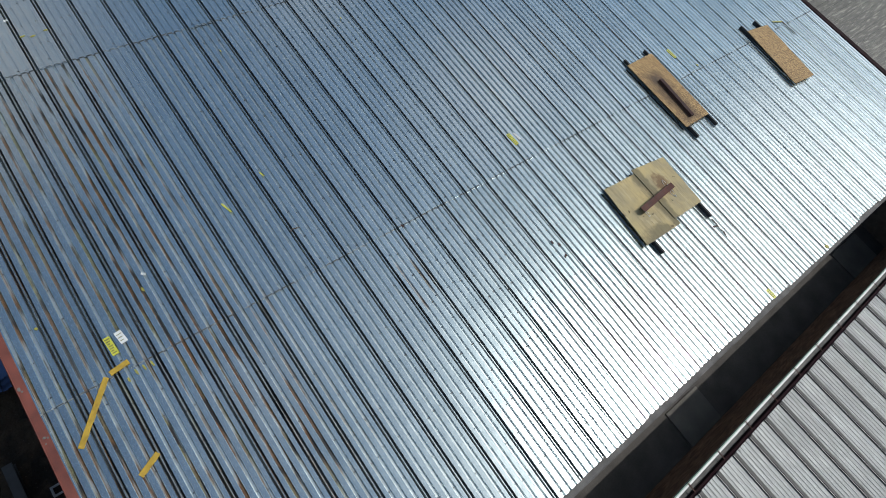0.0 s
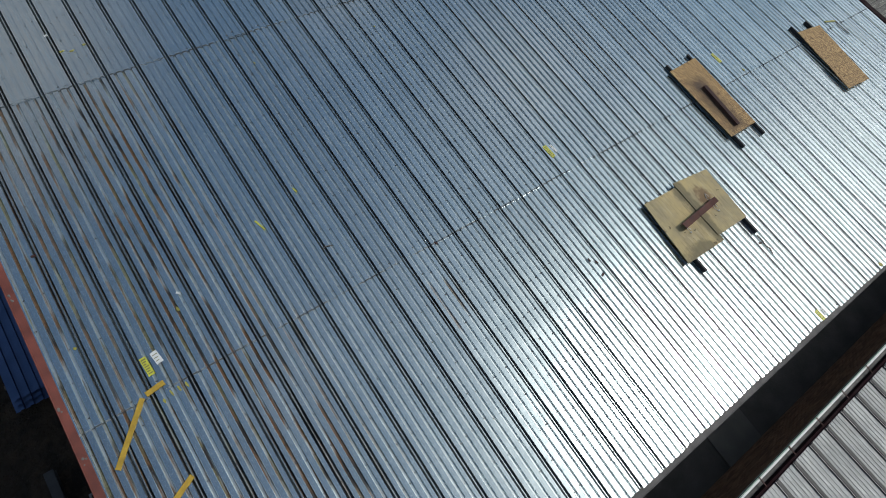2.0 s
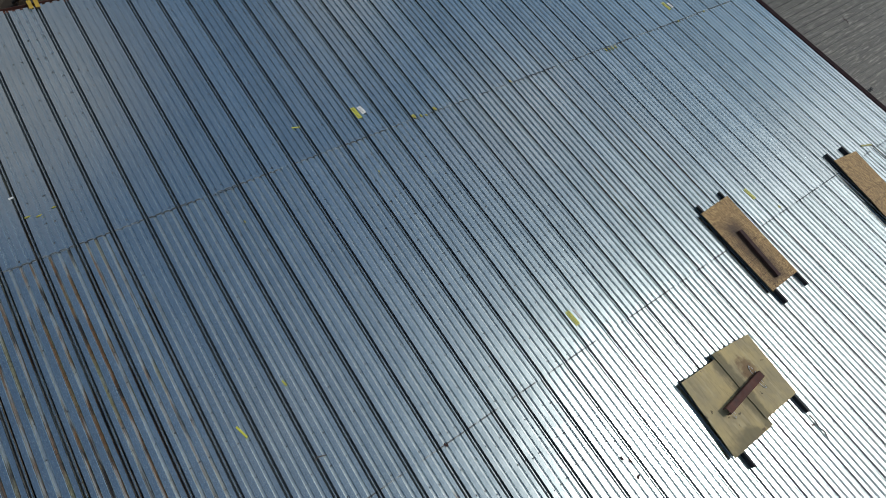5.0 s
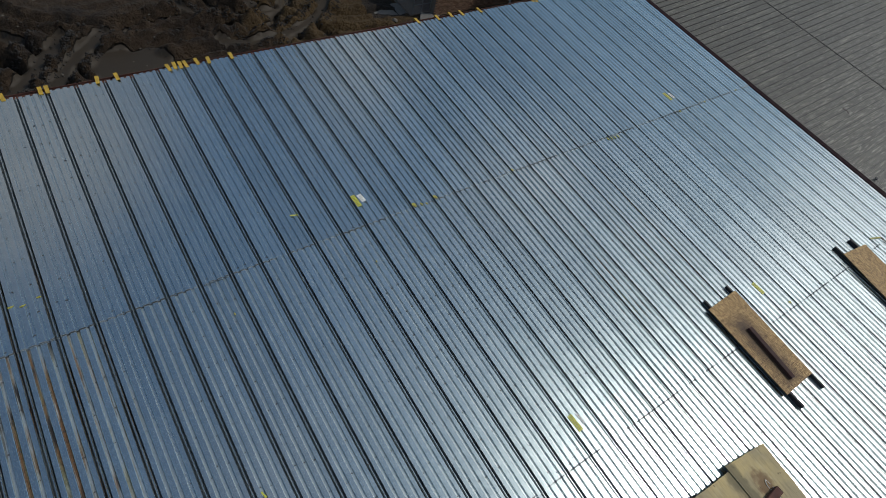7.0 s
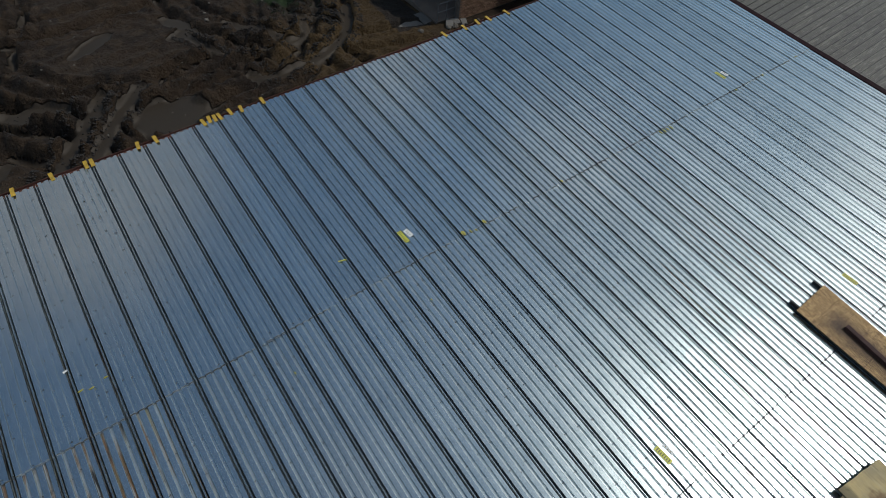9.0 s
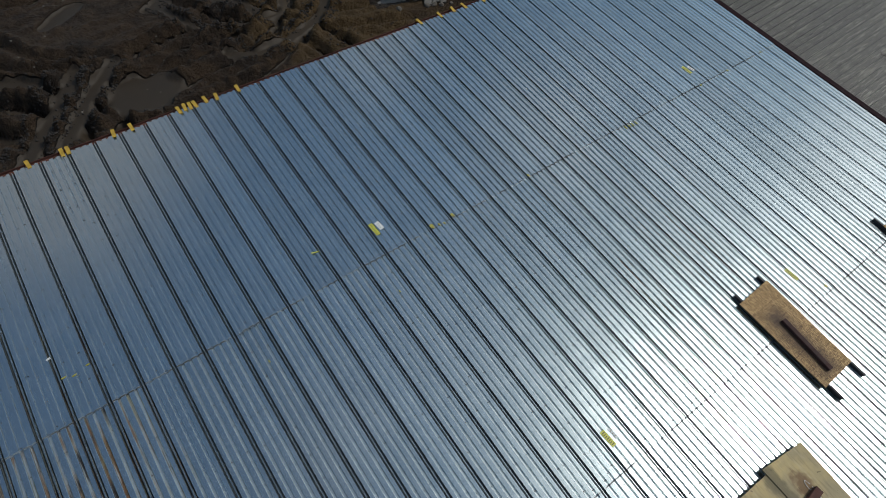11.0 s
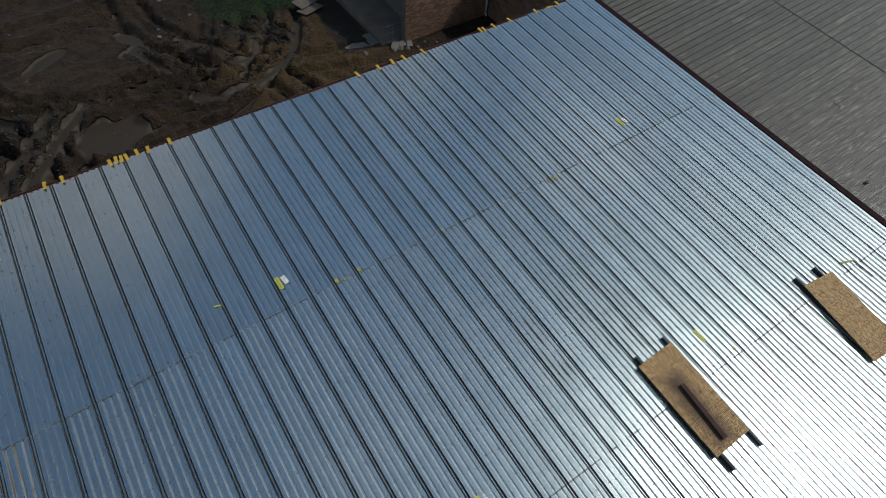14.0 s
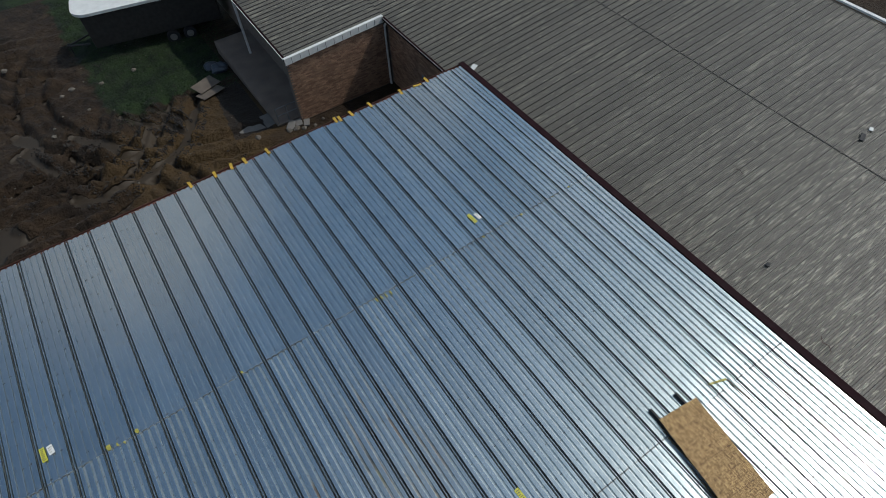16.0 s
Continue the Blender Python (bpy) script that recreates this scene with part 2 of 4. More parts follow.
def sheet_roof_material(name, rgb, pale):
    m = Mat(name, 0.5, 0.0)
    c = m.mix(m.noise(0.8, 4), tint(rgb, 0.85), tint(rgb, 1.1))
    c = m.mix(m.ramp(m.noise(2.6, 6, pale[1]), (0.56, 0), (0.7, 0.6)), c, pale[0])
    c = m.mix(m.ramp(m.noise(14, 4, pale[1]), (0.6, 0), (0.75, 0.4)), c, tint(rgb, 0.5))
    c = m.mix(m.ramp(m.noise(3.5, 5, tuple(2.2 * v for v in pale[1])), (0.60, 0), (0.68, 0.8)), c, pale[0])
    c = m.mix(m.ramp(m.noise(5.0, 3, pale[1]), (0.66, 0), (0.70, 0.8)), c, tint(rgb, 0.3))
    if len(pale) > 2:
        # chalky flecks where the coating has bleached
        worn = m.math("MULTIPLY", m.span(m.math("ADD", m.axis(1), m.math("MULTIPLY", m.noise(0.3, 3), 6.0)), 16.0, 7.0), m.span(m.noise(5.0, 4, (0.45, 3.4, 1)), 0.56, 0.64))
        c = m.mix(m.math("MULTIPLY", worn, 0.75), c, pale[2])
    c = m.mix(1.0, c, m.ramp(m.random(), (0, 0.86), (1, 1.1)), "MULTIPLY")
    m.color(c)
    m.rough(m.ramp(m.noise(5, 4), (0.3, 0.42), (0.7, 0.62)))
    m.bump(m.math("ADD", m.noise(1.0, 3, tuple(4.0 * v for v in pale[1])), m.math("MULTIPLY", m.noise(30, 3), 0.1)), 0.03, 0.5)
    return m.m


def mud_material():
    m = Mat("wet_mud", 0.8)
    x, y, z = m.axis(0), m.axis(1), m.axis(2)
    c = m.mix(m.ramp(m.noise(0.5, 7, distort=0.9), (0.38, 0), (0.62, 1)), (0.0105, 0.0060, 0.0032), (0.030, 0.0178, 0.0088))
    c = m.mix(m.ramp(m.noise(2.2, 7, distort=0.4), (0.48, 0), (0.66, 0.85)), c, (0.043, 0.0275, 0.0150))
    # sandy fill beside the wing
    ox = m.math("ADD", m.math("POWER", m.math("DIVIDE", m.math("SUBTRACT", x, 12.8), 4.8), 2.0),
                m.math("POWER", m.math("DIVIDE", m.math("SUBTRACT", y, 24.6), 3.7), 2.0))
    ox = m.math("ADD", ox, m.math("MULTIPLY", m.math("SUBTRACT", m.noise(0.8, 6), 0.5), 2.4))
    sand = m.mix(m.noise(1.6, 7), (0.042, 0.026, 0.0105), (0.100, 0.062, 0.023))
    c = m.mix(m.math("MULTIPLY", m.span(ox, 1.25, 0.3), 0.8), c, sand)
    c = m.mix(m.ramp(m.noise(17, 5), (0.62, 0), (0.74, 0.8)), c, (0.075, 0.060, 0.045))
    at = {}
    for name in ("wet", "grass", "bare"):
        n = m.t.nodes.new("ShaderNodeAttribute")
        n.attribute_name = name
        at[name] = n.outputs["Fac"]
    ragged = m.math("MULTIPLY", m.math("SUBTRACT", m.noise(1.3, 7), 0.5), 0.9)
    green = m.mix(m.ramp(m.noise(1.1, 7), (0.35, 0), (0.65, 1)), (0.0035, 0.0085, 0.003), (0.016, 0.034, 0.008))
    turf = m.span(m.math("ADD", at["grass"], ragged), 0.42, 0.62)
    c = m.mix(turf, c, green)
    c = m.mix(m.math("MULTIPLY", m.span(m.math("ADD", at["bare"], m.math("MULTIPLY", ragged, 0.3)), 0.4, 0.6), 0.9), c, (0.022, 0.018, 0.015))
    # still water and slick mud in the hollows
    wet = m.span(m.math("ADD", at["wet"], m.math("MULTIPLY", m.math("SUBTRACT", m.noise(3, 4), 0.5), 0.3)), 0.30, 0.5)
    m.color(m.mix(m.math("MULTIPLY", wet, 0.85), c, (0.028, 0.0207, 0.0128)))
    m.rough(m.math("SUBTRACT", 0.92, m.math("MULTIPLY", wet, 0.28)))
    m.b.inputs["Specular IOR Level"].default_value = 0.3
    m.bump(m.math("MULTIPLY", m.math("ADD", m.noise(9, 8), m.math("ADD", m.math("MULTIPLY", m.noise(2.5, 6), 1.5), m.math("MULTIPLY", m.noise(28, 4), 0.35))), m.math("SUBTRACT", 1.0, wet)), 0.17, 1.0)
    return m.m


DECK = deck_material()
OSB = osb_material()
PLY = plywood_material()
RED = plain("red_oxide_steel", (0.19, 0.052, 0.035), 0.6, 0.0, 3, 0.4)
MAROON = plain("maroon_steel", (0.018, 0.006, 0.008), 0.85, 0.0, 3, 0.3)
MAROON.node_tree.nodes["Principled BSDF"].inputs["Specular IOR Level"].default_value = 0.12
RUST = plain("brown_primed_steel", (0.095, 0.034, 0.023), 0.85, 0.0, 6, 0.4)
RUSTDARK = plain("dark_rusted_steel", (0.050, 0.020, 0.016), 0.88, 0.0, 6, 0.4)
RUBBER = plain("black_rubber", (0.012, 0.013, 0.016), 0.7, 0.0, 8, 0.3)
YELLOW = plain("yellow_painted_wood", (0.46, 0.29, 0.03), 0.7, 0.0, 7, 0.35)
LABEL = plain("yellow_label", (0.50, 0.49, 0.05), 0.5, 0.0, 12, 0.12)
PAPER = plain("white_paper", (0.62, 0.63, 0.61), 0.7, 0.0, 9, 0.12)
DARKSTEEL = plain("dark_mill_steel", (0.045, 0.042, 0.04), 0.6, 0.4, 6)
INK = plain("printed_ink", (0.17, 0.155, 0.05), 0.6)
SPRAY = plain("yellow_marking_paint", (0.36, 0.33, 0.06), 0.6, 0.0, 12, 0.4)
SCREW = plain("dull_fastener", (0.13, 0.125, 0.12), 0.45, 0.7)
GREYSTEEL = plain("grey_steel", (0.24, 0.235, 0.23), 0.6, 0.3, 3, 0.35)
EAVESTEEL = plain("weathered_grey_angle", (0.13, 0.122, 0.115), 0.8, 0.0, 4, 0.45)
WALLGREY = plain("block_wall", (0.22, 0.20, 0.18), 0.9)
WHITE = plain("white_trim", (0.60, 0.61, 0.59), 0.5, 0.0, 3, 0.15)
GREEN = plain("green_gutter_lip", (0.10, 0.22, 0.16), 0.5)
MORTAR = plain("mortar", (0.15, 0.125, 0.105), 0.95)
CONCRETE = plain("concrete", (0.15, 0.142, 0.13), 0.9, 0.0, 1.6, 0.35)
DARKCON = plain("dark_concrete", (0.17, 0.135, 0.108), 0.9, 0.0, 1.6, 0.3)
SOIL = plain("dark_damp_soil", (0.020, 0.016, 0.013), 0.9, 0.0, 2, 0.5, 20, 0.9)
WOOD = plain("grey_boards", (0.11, 0.09, 0.072), 0.85, 0.0, 3, 0.3)
BLUE = plain("blue_coated_steel", (0.06, 0.10, 0.20), 0.4, 0.6, 2, 0.25)
TARP = plain("dark_blue_plastic", (0.03, 0.04, 0.055), 0.4)
ROCK = plain("pale_stone", (0.13, 0.115, 0.095), 0.9, 0.0, 8, 0.4)
GRASS = plain("grass_blades", (0.022, 0.048, 0.011), 0.8, 0.0, 0.7, 0.55)
GLASS = plain("dark_window_glass", (0.02, 0.022, 0.025), 0.08)
BRICKP = brick_material("brown_brick", (0.19, 0.105, 0.066), (0.36, 0.22, 0.14), False)
BRICKJ = brick_material("brown_brick_joined", (0.19, 0.105, 0.066), (0.36, 0.22, 0.14), True)
GREYROOF = sheet_roof_material("grey_roof_sheet", (0.086, 0.081, 0.067), ((0.23, 0.22, 0.175), (0.35, 3.0, 1.0), (0.32, 0.31, 0.25)))
PALEROOF = sheet_roof_material("pale_roof_sheet", (0.31, 0.315, 0.295), ((0.50, 0.505, 0.48), (3.0, 0.35, 1.0)))
SEAMGREY = plain("weathered_seam", (0.05, 0.047, 0.043), 0.8, 0.0, 3, 0.5)
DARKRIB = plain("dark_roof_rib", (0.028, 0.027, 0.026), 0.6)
MUD = mud_material()


# ---- mesh helpers ----
def mesh_of(name, verts, faces, material, smooth=False):
    me = bpy.data.meshes.new(name)
    me.from_pydata([tuple(v) for v in verts], [], faces)
    me.materials.append(material)
    if smooth:
        me.polygons.foreach_set("use_smooth", [True] * len(me.polygons))
    me.update()
    return me


def part(name, data, material=None, parent=None, label="", m=None):
    """Link a bmesh or mesh as one object under a thing or part."""
    if isinstance(data, bmesh.types.BMesh):
        me = bpy.data.meshes.new(name)
        bmesh.ops.recalc_face_normals(data, faces=data.faces[:])
        data.to_mesh(me)
        data.free()
        me.materials.append(material)
    else:
        me = data
    ob = new(name, me)
    if m is not None:
        ob.matrix_basis = m
    if parent:
        ob.parent = parent
    return tagged(ob, label) if label else ob


def box(bm, x0, x1, y0, y1, z0, z1, bevel=0.0, m=None):
    made = bmesh.ops.create_cube(bm, size=1)["verts"]
    bmesh.ops.transform(bm, verts=made, matrix=Matrix.LocRotScale(((x0 + x1) / 2, (y0 + y1) / 2, (z0 + z1) / 2), None, (x1 - x0, y1 - y0, z1 - z0)))
    if bevel:
        edges = list({e for v in made for e in v.link_edges})
        res = bmesh.ops.bevel(bm, geom=edges, offset=bevel, segments=2, affect="EDGES", profile=0.5)
        made = list({v for f in res["faces"] for v in f.verts} | {v for v in made if v.is_valid})
    if m is not None:
        bmesh.ops.transform(bm, verts=made, matrix=m)
    return made


def boxes(*rows, bevel=0.0):
    bm = bmesh.new()
    for r in rows:
        box(bm, *r, bevel=bevel)
    return bm


def thing(name, label, category, group="", kind="", m=None):
    ob = new(name)
    if m is not None:
        ob.matrix_basis = m
    return tagged(ob, label, category, group, kind)


def tube(bm, a, b, r, n=8):
    a, b = Vector(a), Vector(b)
    made = bmesh.ops.create_cone(bm, cap_ends=True, segments=n, radius1=r, radius2=r, depth=(b - a).length)["verts"]
    rot = (b - a).to_track_quat("Z", "Y").to_matrix().to_4x4()
    bmesh.ops.transform(bm, verts=made, matrix=Matrix.Translation((a + b) / 2) @ rot)


# ---- the lie of the site ----


def ground_z(x, y, both=False):
    """Height of the site: level by the buildings, falling gently away behind, rutted mud between."""
    base = GROUND - 0.075 * min(max(0.0, y - 22.5), 14.0)
    if not (-26 < x < 15.8 and 16.9 < y < 44):
        return (base, 0.0, 1.0 if y > 44 and x > 6 else 0.0, 0.0) if both else base
    edge = min(1.0, (x + 26) / 3, (15.8 - x) / 1.2, (y - 16.9) / 1.0, (44 - y) / 4)
    p = Vector((x, y, 0))
    w = Vector((noise.noise(p * 0.22), noise.noise(p * 0.22 + Vector((7, 3, 1))), 0)) * 2.2
    ridge = 1 - 2 * abs(noise.noise((p + w) * 0.55))
    h = 0.13 * noise.noise((p + w) * 0.3) + 0.09 * ridge * ridge * ridge + 0.075 * noise.noise((p + w) * 1.1) + 0.05 * noise.noise(p * 2.4) + 0.03 * noise.noise(p * 5)
    # tyre tracks curving round the corner of the site
    for cx, cy, r, wid, dep in RUTS:
        d = math.hypot(x - cx, y - cy) + 0.18 * noise.noise(p * 0.6)
        if abs(d - r) < 4 * wid:
            u = (d - r) / wid
            h += -1.4 * dep * math.exp(-u * u) + 0.8 * dep * (math.exp(-(u - 1.9) ** 2 * 1.5) + math.exp(-(u + 1.9) ** 2 * 1.5)) * (0.6 + 0.8 * noise.noise(p * 3.0))
    flat = 0.0
    j = 0.28 * noise.noise(p * 1.3) + 0.12 * noise.noise(p * 4.1)
    for cx, cy, rx, ry, a in POOLS:
        ca, sa = math.cos(a), math.sin(a)
        u, v = abs(ca * (x - cx) + sa * (y - cy)) / rx, abs(-sa * (x - cx) + ca * (y - cy)) / ry
        flat = max(flat, min(1.0, max(0.0, (1.0 - max(u, v, (u + v) * 0.68) - j * 0.7) * 5.0)))
    # wheel tracks pressed flat, with squeezed-up banks along both sides
    for wid, line in TRACKS:
        if not (min(a for a, b in line) - 1.5 < x < max(a for a, b in line) + 1.5 and min(b for a, b in line) - 1.5 < y < max(b for a, b in line) + 1.5):
            continue
        d = 9.0
        for (ax, ay), (bx, by) in zip(line, line[1:]):
            ex, ey = bx - ax, by - ay
            u = min(1.0, max(0.0, ((x - ax) * ex + (y - ay) * ey) / (ex * ex + ey * ey)))
            d = min(d, math.hypot(x - ax - u * ex, y - ay - u * ey))
        q = (d + 0.22 * j) / (0.85 * wid)
        flat = max(flat, min(1.0, max(0.0, (1.1 - q) * 4.0)))
        h += 0.08 * math.exp(-((q - 1.7) / 0.5) ** 2) * (0.7 + noise.noise(p * 2.6))
    # grass and the wing's forecourt lie smooth
    h *= 1.0 - 0.85 * min(1.0, max(0.0, (x + (y - 28) * 0.35 - 9.4) / 2.0)) * min(1.0, max(0.0, (y - 28.4) / 1.5))
    h = (h * 1.15 + 0.05) * (1 - flat) - 0.045 * flat
    if both:
        green = min(1.0, max(0.0, (x + (y - 28) * 0.05 - 9.9) / 1.6 + 0.5)) * min(1.0, max(0.0, (y - 28.3) / 1.0))
        bare = 1.0 if 14.0 + 0.12 * (y - 23.4) < x and 23.45 < y < 28.3 else 0.0
        return base + h * max(0.0, edge), max(flat, min(1.0, max(0.0, (-0.12 - h) * 9)) * 0.55), green, bare
    return base + h * max(0.0, edge)


RUTS = [(4.5, 31.5, 8.3, 0.26, 0.24), (4.5, 31.5, 7.1, 0.24, 0.20), (4.8, 31.2, 9.4, 0.22, 0.20), (4.5, 31.5, 5.2, 0.24, 0.18), (4.2, 31.8, 6.1, 0.2, 0.16),
        (6.5, 21.0, 5.6, 0.22, 0.20), (6.5, 21.0, 4.4, 0.22, 0.18), (16.5, 33.0, 9.2, 0.2, 0.17), (16.5, 33.0, 10.6, 0.22, 0.18),
        (-6.0, 20.0, 7.5, 0.24, 0.2), (-6.0, 20.0, 5.9, 0.24, 0.2), (-6.5, 19.5, 9.3, 0.24, 0.18),
        (-10.0, 36.0, 10.5, 0.26, 0.2), (-10.0, 36.0, 8.8, 0.26, 0.2), (2.0, 44.0, 12.0, 0.26, 0.18), (2.0, 44.0, 10.4, 0.26, 0.18)]
POOLS = [(3.6, 23.5, 1.45, 1.25, -0.35), (6.0, 30.0, 0.95, 0.45, -1.15), (5.9, 28.9, 0.8, 0.4, 0.3), (-0.6, 26.4, 1.3, 0.6, -0.4), (-3.2, 23.2, 1.6, 0.6, 0.4),
         (-5.5, 26.0, 1.5, 0.8, 0.5), (6.2, 21.4, 0.9, 0.35, -0.4), (2.4, 30.2, 1.2, 0.45, 0.6)]
TRACKS = [(0.36, ((1.76, 26.1), (0.35, 23.9), (-0.97, 22.0), (-2.2, 20.0))), (0.34, ((3.2, 26.0), (1.73, 24.3), (0.34, 22.1), (-0.7, 20.4))),
          (0.20, ((6.85, 26.4), (8.5, 25.8), (9.65, 25.7), (10.5, 25.8), (11.1, 27.3))), (0.30, ((7.2, 24.2), (8.3, 23.5), (9.9, 23.8), (11.4, 24.4), (12.5, 25.4), (13.3, 27.2))),
          (0.34, ((8.0, 28.7), (8.9, 27.6), (9.7, 26.3))), (0.16, ((10.2, 28.9), (10.9, 27.7), (11.9, 26.9), (12.2, 25.8))), (0.14, ((11.6, 28.6), (12.4, 27.3), (12.7, 26.3))),
          (0.22, ((5.9, 29.2), (6.3, 27.8), (6.8, 26.5)))]


# ---- ground ----
def build_ground():
    xs = np.concatenate([[-1500, -500, -150, -70, -40, -27, -24, -21, -18], np.arange(-15, 16.01, 0.105), [18, 22, 30, 45, 80, 200, 600, 1500]])
    ys = np.concatenate([[-1500, -500, -150, -60, -30, -12, -4, 4, 12], np.arange(16.8, 34.0, 0.105), np.arange(34.0, 44.5, 0.25), [50, 65, 90, 150, 300, 700, 1500]])
    rows = [(float(x), float(y), *ground_z(float(x), float(y), True)) for y in ys for x in xs]
    verts = [r[:3] for r in rows]
    w = len(xs)
    faces = [(j * w + i, j * w + i + 1, (j + 1) * w + i + 1, (j + 1) * w + i) for j in range(len(ys) - 1) for i in range(w - 1)]
    me = mesh_of("ground", verts, faces, MUD, True)
    for k, name in enumerate(("wet", "grass", "bare")):
        me.attributes.new(name, "FLOAT", "POINT").data.foreach_set("value", [r[3 + k] for r in rows])
    ob = new("ground", me)
    tagged(ob, "dark wet rutted mud with tyre tracks and puddles", "ground", kind="structure")


build_ground()


def build_grass():
    rng = random.Random(4)
    verts, faces = [], []
    for _ in range(26000):
        x, y = rng.uniform(8, 17), rng.uniform(28.0, 46)
        if x + (y - 28) * 0.05 + 0.9 * noise.noise(Vector((x, y, 0)) * 0.7) < 10.1 or (x > 15.9 and y < 31):
            continue
        if noise.noise(Vector((x, y, 4)) * 0.5) < -0.42:
            continue
        z = ground_z(x, y) - 0.01
        a, hgt, wd = rng.uniform(0, 6.28), rng.uniform(0.03, 0.11), rng.uniform(0.012, 0.035)
        dx, dy = math.cos(a) * wd, math.sin(a) * wd
        k = len(verts)
        verts += [(x - dx, y - dy, z), (x + dx, y + dy, z), (x + rng.uniform(-.08, .08), y + rng.uniform(-.08, .08), z + hgt)]
        faces.append((k, k + 1, k + 2))
    ob = new("grass", mesh_of("grass", verts, faces, GRASS))
    tagged(ob, "short green grass at the edge of the mud", "grass", kind="stuff")


build_grass()


# ---- our building: walls under the steel deck ----
def build_walls():
    zt = -0.30
    for name, r in (("wall_south", (X0 + 0.1, X1, Y0 + 0.12, Y0 + 0.35, GROUND - 0.3, zt)), ("wall_north", (X0 + 0.1, X1, Y1 - 0.35, Y1 - 0.12, GROUND - 0.3, zt)),
                    ("wall_west", (X0 + 0.1, X0 + 0.33, Y0 + 0.35, Y1 - 0.35, GROUND - 0.3, zt)), ("wall_east", (X1 - 0.23, X1, Y0 + 0.35, Y1 - 0.35, GROUND - 0.3, zt))):
        tagged(part(name, boxes(r), WALLGREY), "plain grey block wall under the steel roof deck", "wall", kind="structure")


build_walls()


def lift(y):
    """How far the deck stands over its lowest run: each run laps over the one south of it."""
    return 0.026 if y > ENDS[1] - 0.05 else 0.013 if y > ENDS[0] - 0.05 else 0.0


def deck_profile():
    """Cross-section of one sheet: three flutes, then the side lap, a low strip between two deep slots."""
    f, w, d = PITCH / 4, PITCH, -0.034
    pts = [(0.021, 0.0)]
    for i in range(1, 4):
        c = i * f + LAP_SHIFT
        pts += [(c - 0.035, 0.0), (c - 0.031, -0.003), (c - 0.021, d), (c + 0.021, d), (c + 0.031, -0.003), (c + 0.035, 0.0)]
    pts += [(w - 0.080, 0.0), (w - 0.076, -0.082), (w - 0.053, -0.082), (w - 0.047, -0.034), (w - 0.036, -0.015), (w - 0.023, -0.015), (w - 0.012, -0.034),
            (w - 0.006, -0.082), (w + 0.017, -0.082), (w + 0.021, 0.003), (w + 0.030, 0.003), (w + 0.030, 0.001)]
    return pts


def deck_sheet_mesh(length, cut=None):
    pts = deck_profile()
    if cut:
        pts = [p for p in pts if p[0] <= cut]
    n = len(pts)
    rows = ((0.0, -0.009), (0.0, 0.0), (length, 0.0), (length, -0.009))
    verts = [(x, y, z + dz) for y, dz in rows for x, z in pts]
    faces = [(j * n + i, j * n + i + 1, (j + 1) * n + i + 1, (j + 1) * n + i) for j in range(3) for i in range(n - 1)]
    return mesh_of("deck_sheet", verts, faces, DECK)


def build_deck():
    deck = thing("roof_deck", "galvanised corrugated steel roof deck, stained in its flutes", "roof deck", kind="structure")
    runs = ((Y0, ENDS[0] + 0.05, 0.0), (ENDS[0] - 0.05, ENDS[1] + 0.05, 0.013), (ENDS[1] - 0.05, Y1, 0.026))
    rng = random.Random(2)
    for a, b, dz in runs:
        whole, last = deck_sheet_mesh(b - a), deck_sheet_mesh(b - a, 0.46)
        k = 0
        x = X0
        while x < X1 - 0.05:
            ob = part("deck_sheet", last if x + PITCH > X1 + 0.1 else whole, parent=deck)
            ob.location = (x, a + rng.uniform(-0.03, 0.03), dz + rng.uniform(-0.0015, 0.0015))
            ob.rotation_euler = (rng.gauss(0, 0.0006), rng.gauss(0, 0.0022), 0)
            x += PITCH
            k += 1
    # fasteners along the flutes over each joist
    unit = bmesh.new()
    bmesh.ops.create_cone(unit, cap_ends=True, segments=6, radius1=0.015, radius2=0.010, depth=0.014)
    uv, uf = [tuple(v.co) for v in unit.verts], [[v.index for v in f.verts] for f in unit.faces]
    unit.free()
    verts, faces = [], []
    flute = PITCH / 4
    rows = np.arange(Y0 + 0.12, Y1, 0.61)
    for i in range(int((X1 - X0) / flute)):
        for y in rows:
            if rng.random() < 0.35:
                continue
            cx, cy, k, s = X0 + (i + 1) * flute + LAP_SHIFT + rng.uniform(-.008, .008), y + rng.gauss(0, 0.045), len(verts), rng.uniform(0.7, 1.15)
            dz = (-0.016 if (i + 1) % 4 == 0 else -0.030) + lift(y)
            verts += [(cx + s * a, cy + s * b, dz + c) for a, b, c in uv]
            faces += [[k + q for q in f] for f in uf]
    ob = new("deck_fasteners", mesh_of("deck_fasteners", verts, faces, SCREW))
    ob.parent = deck
    ob["kind"] = "stuff"
    return deck


DECK_OB = build_deck()


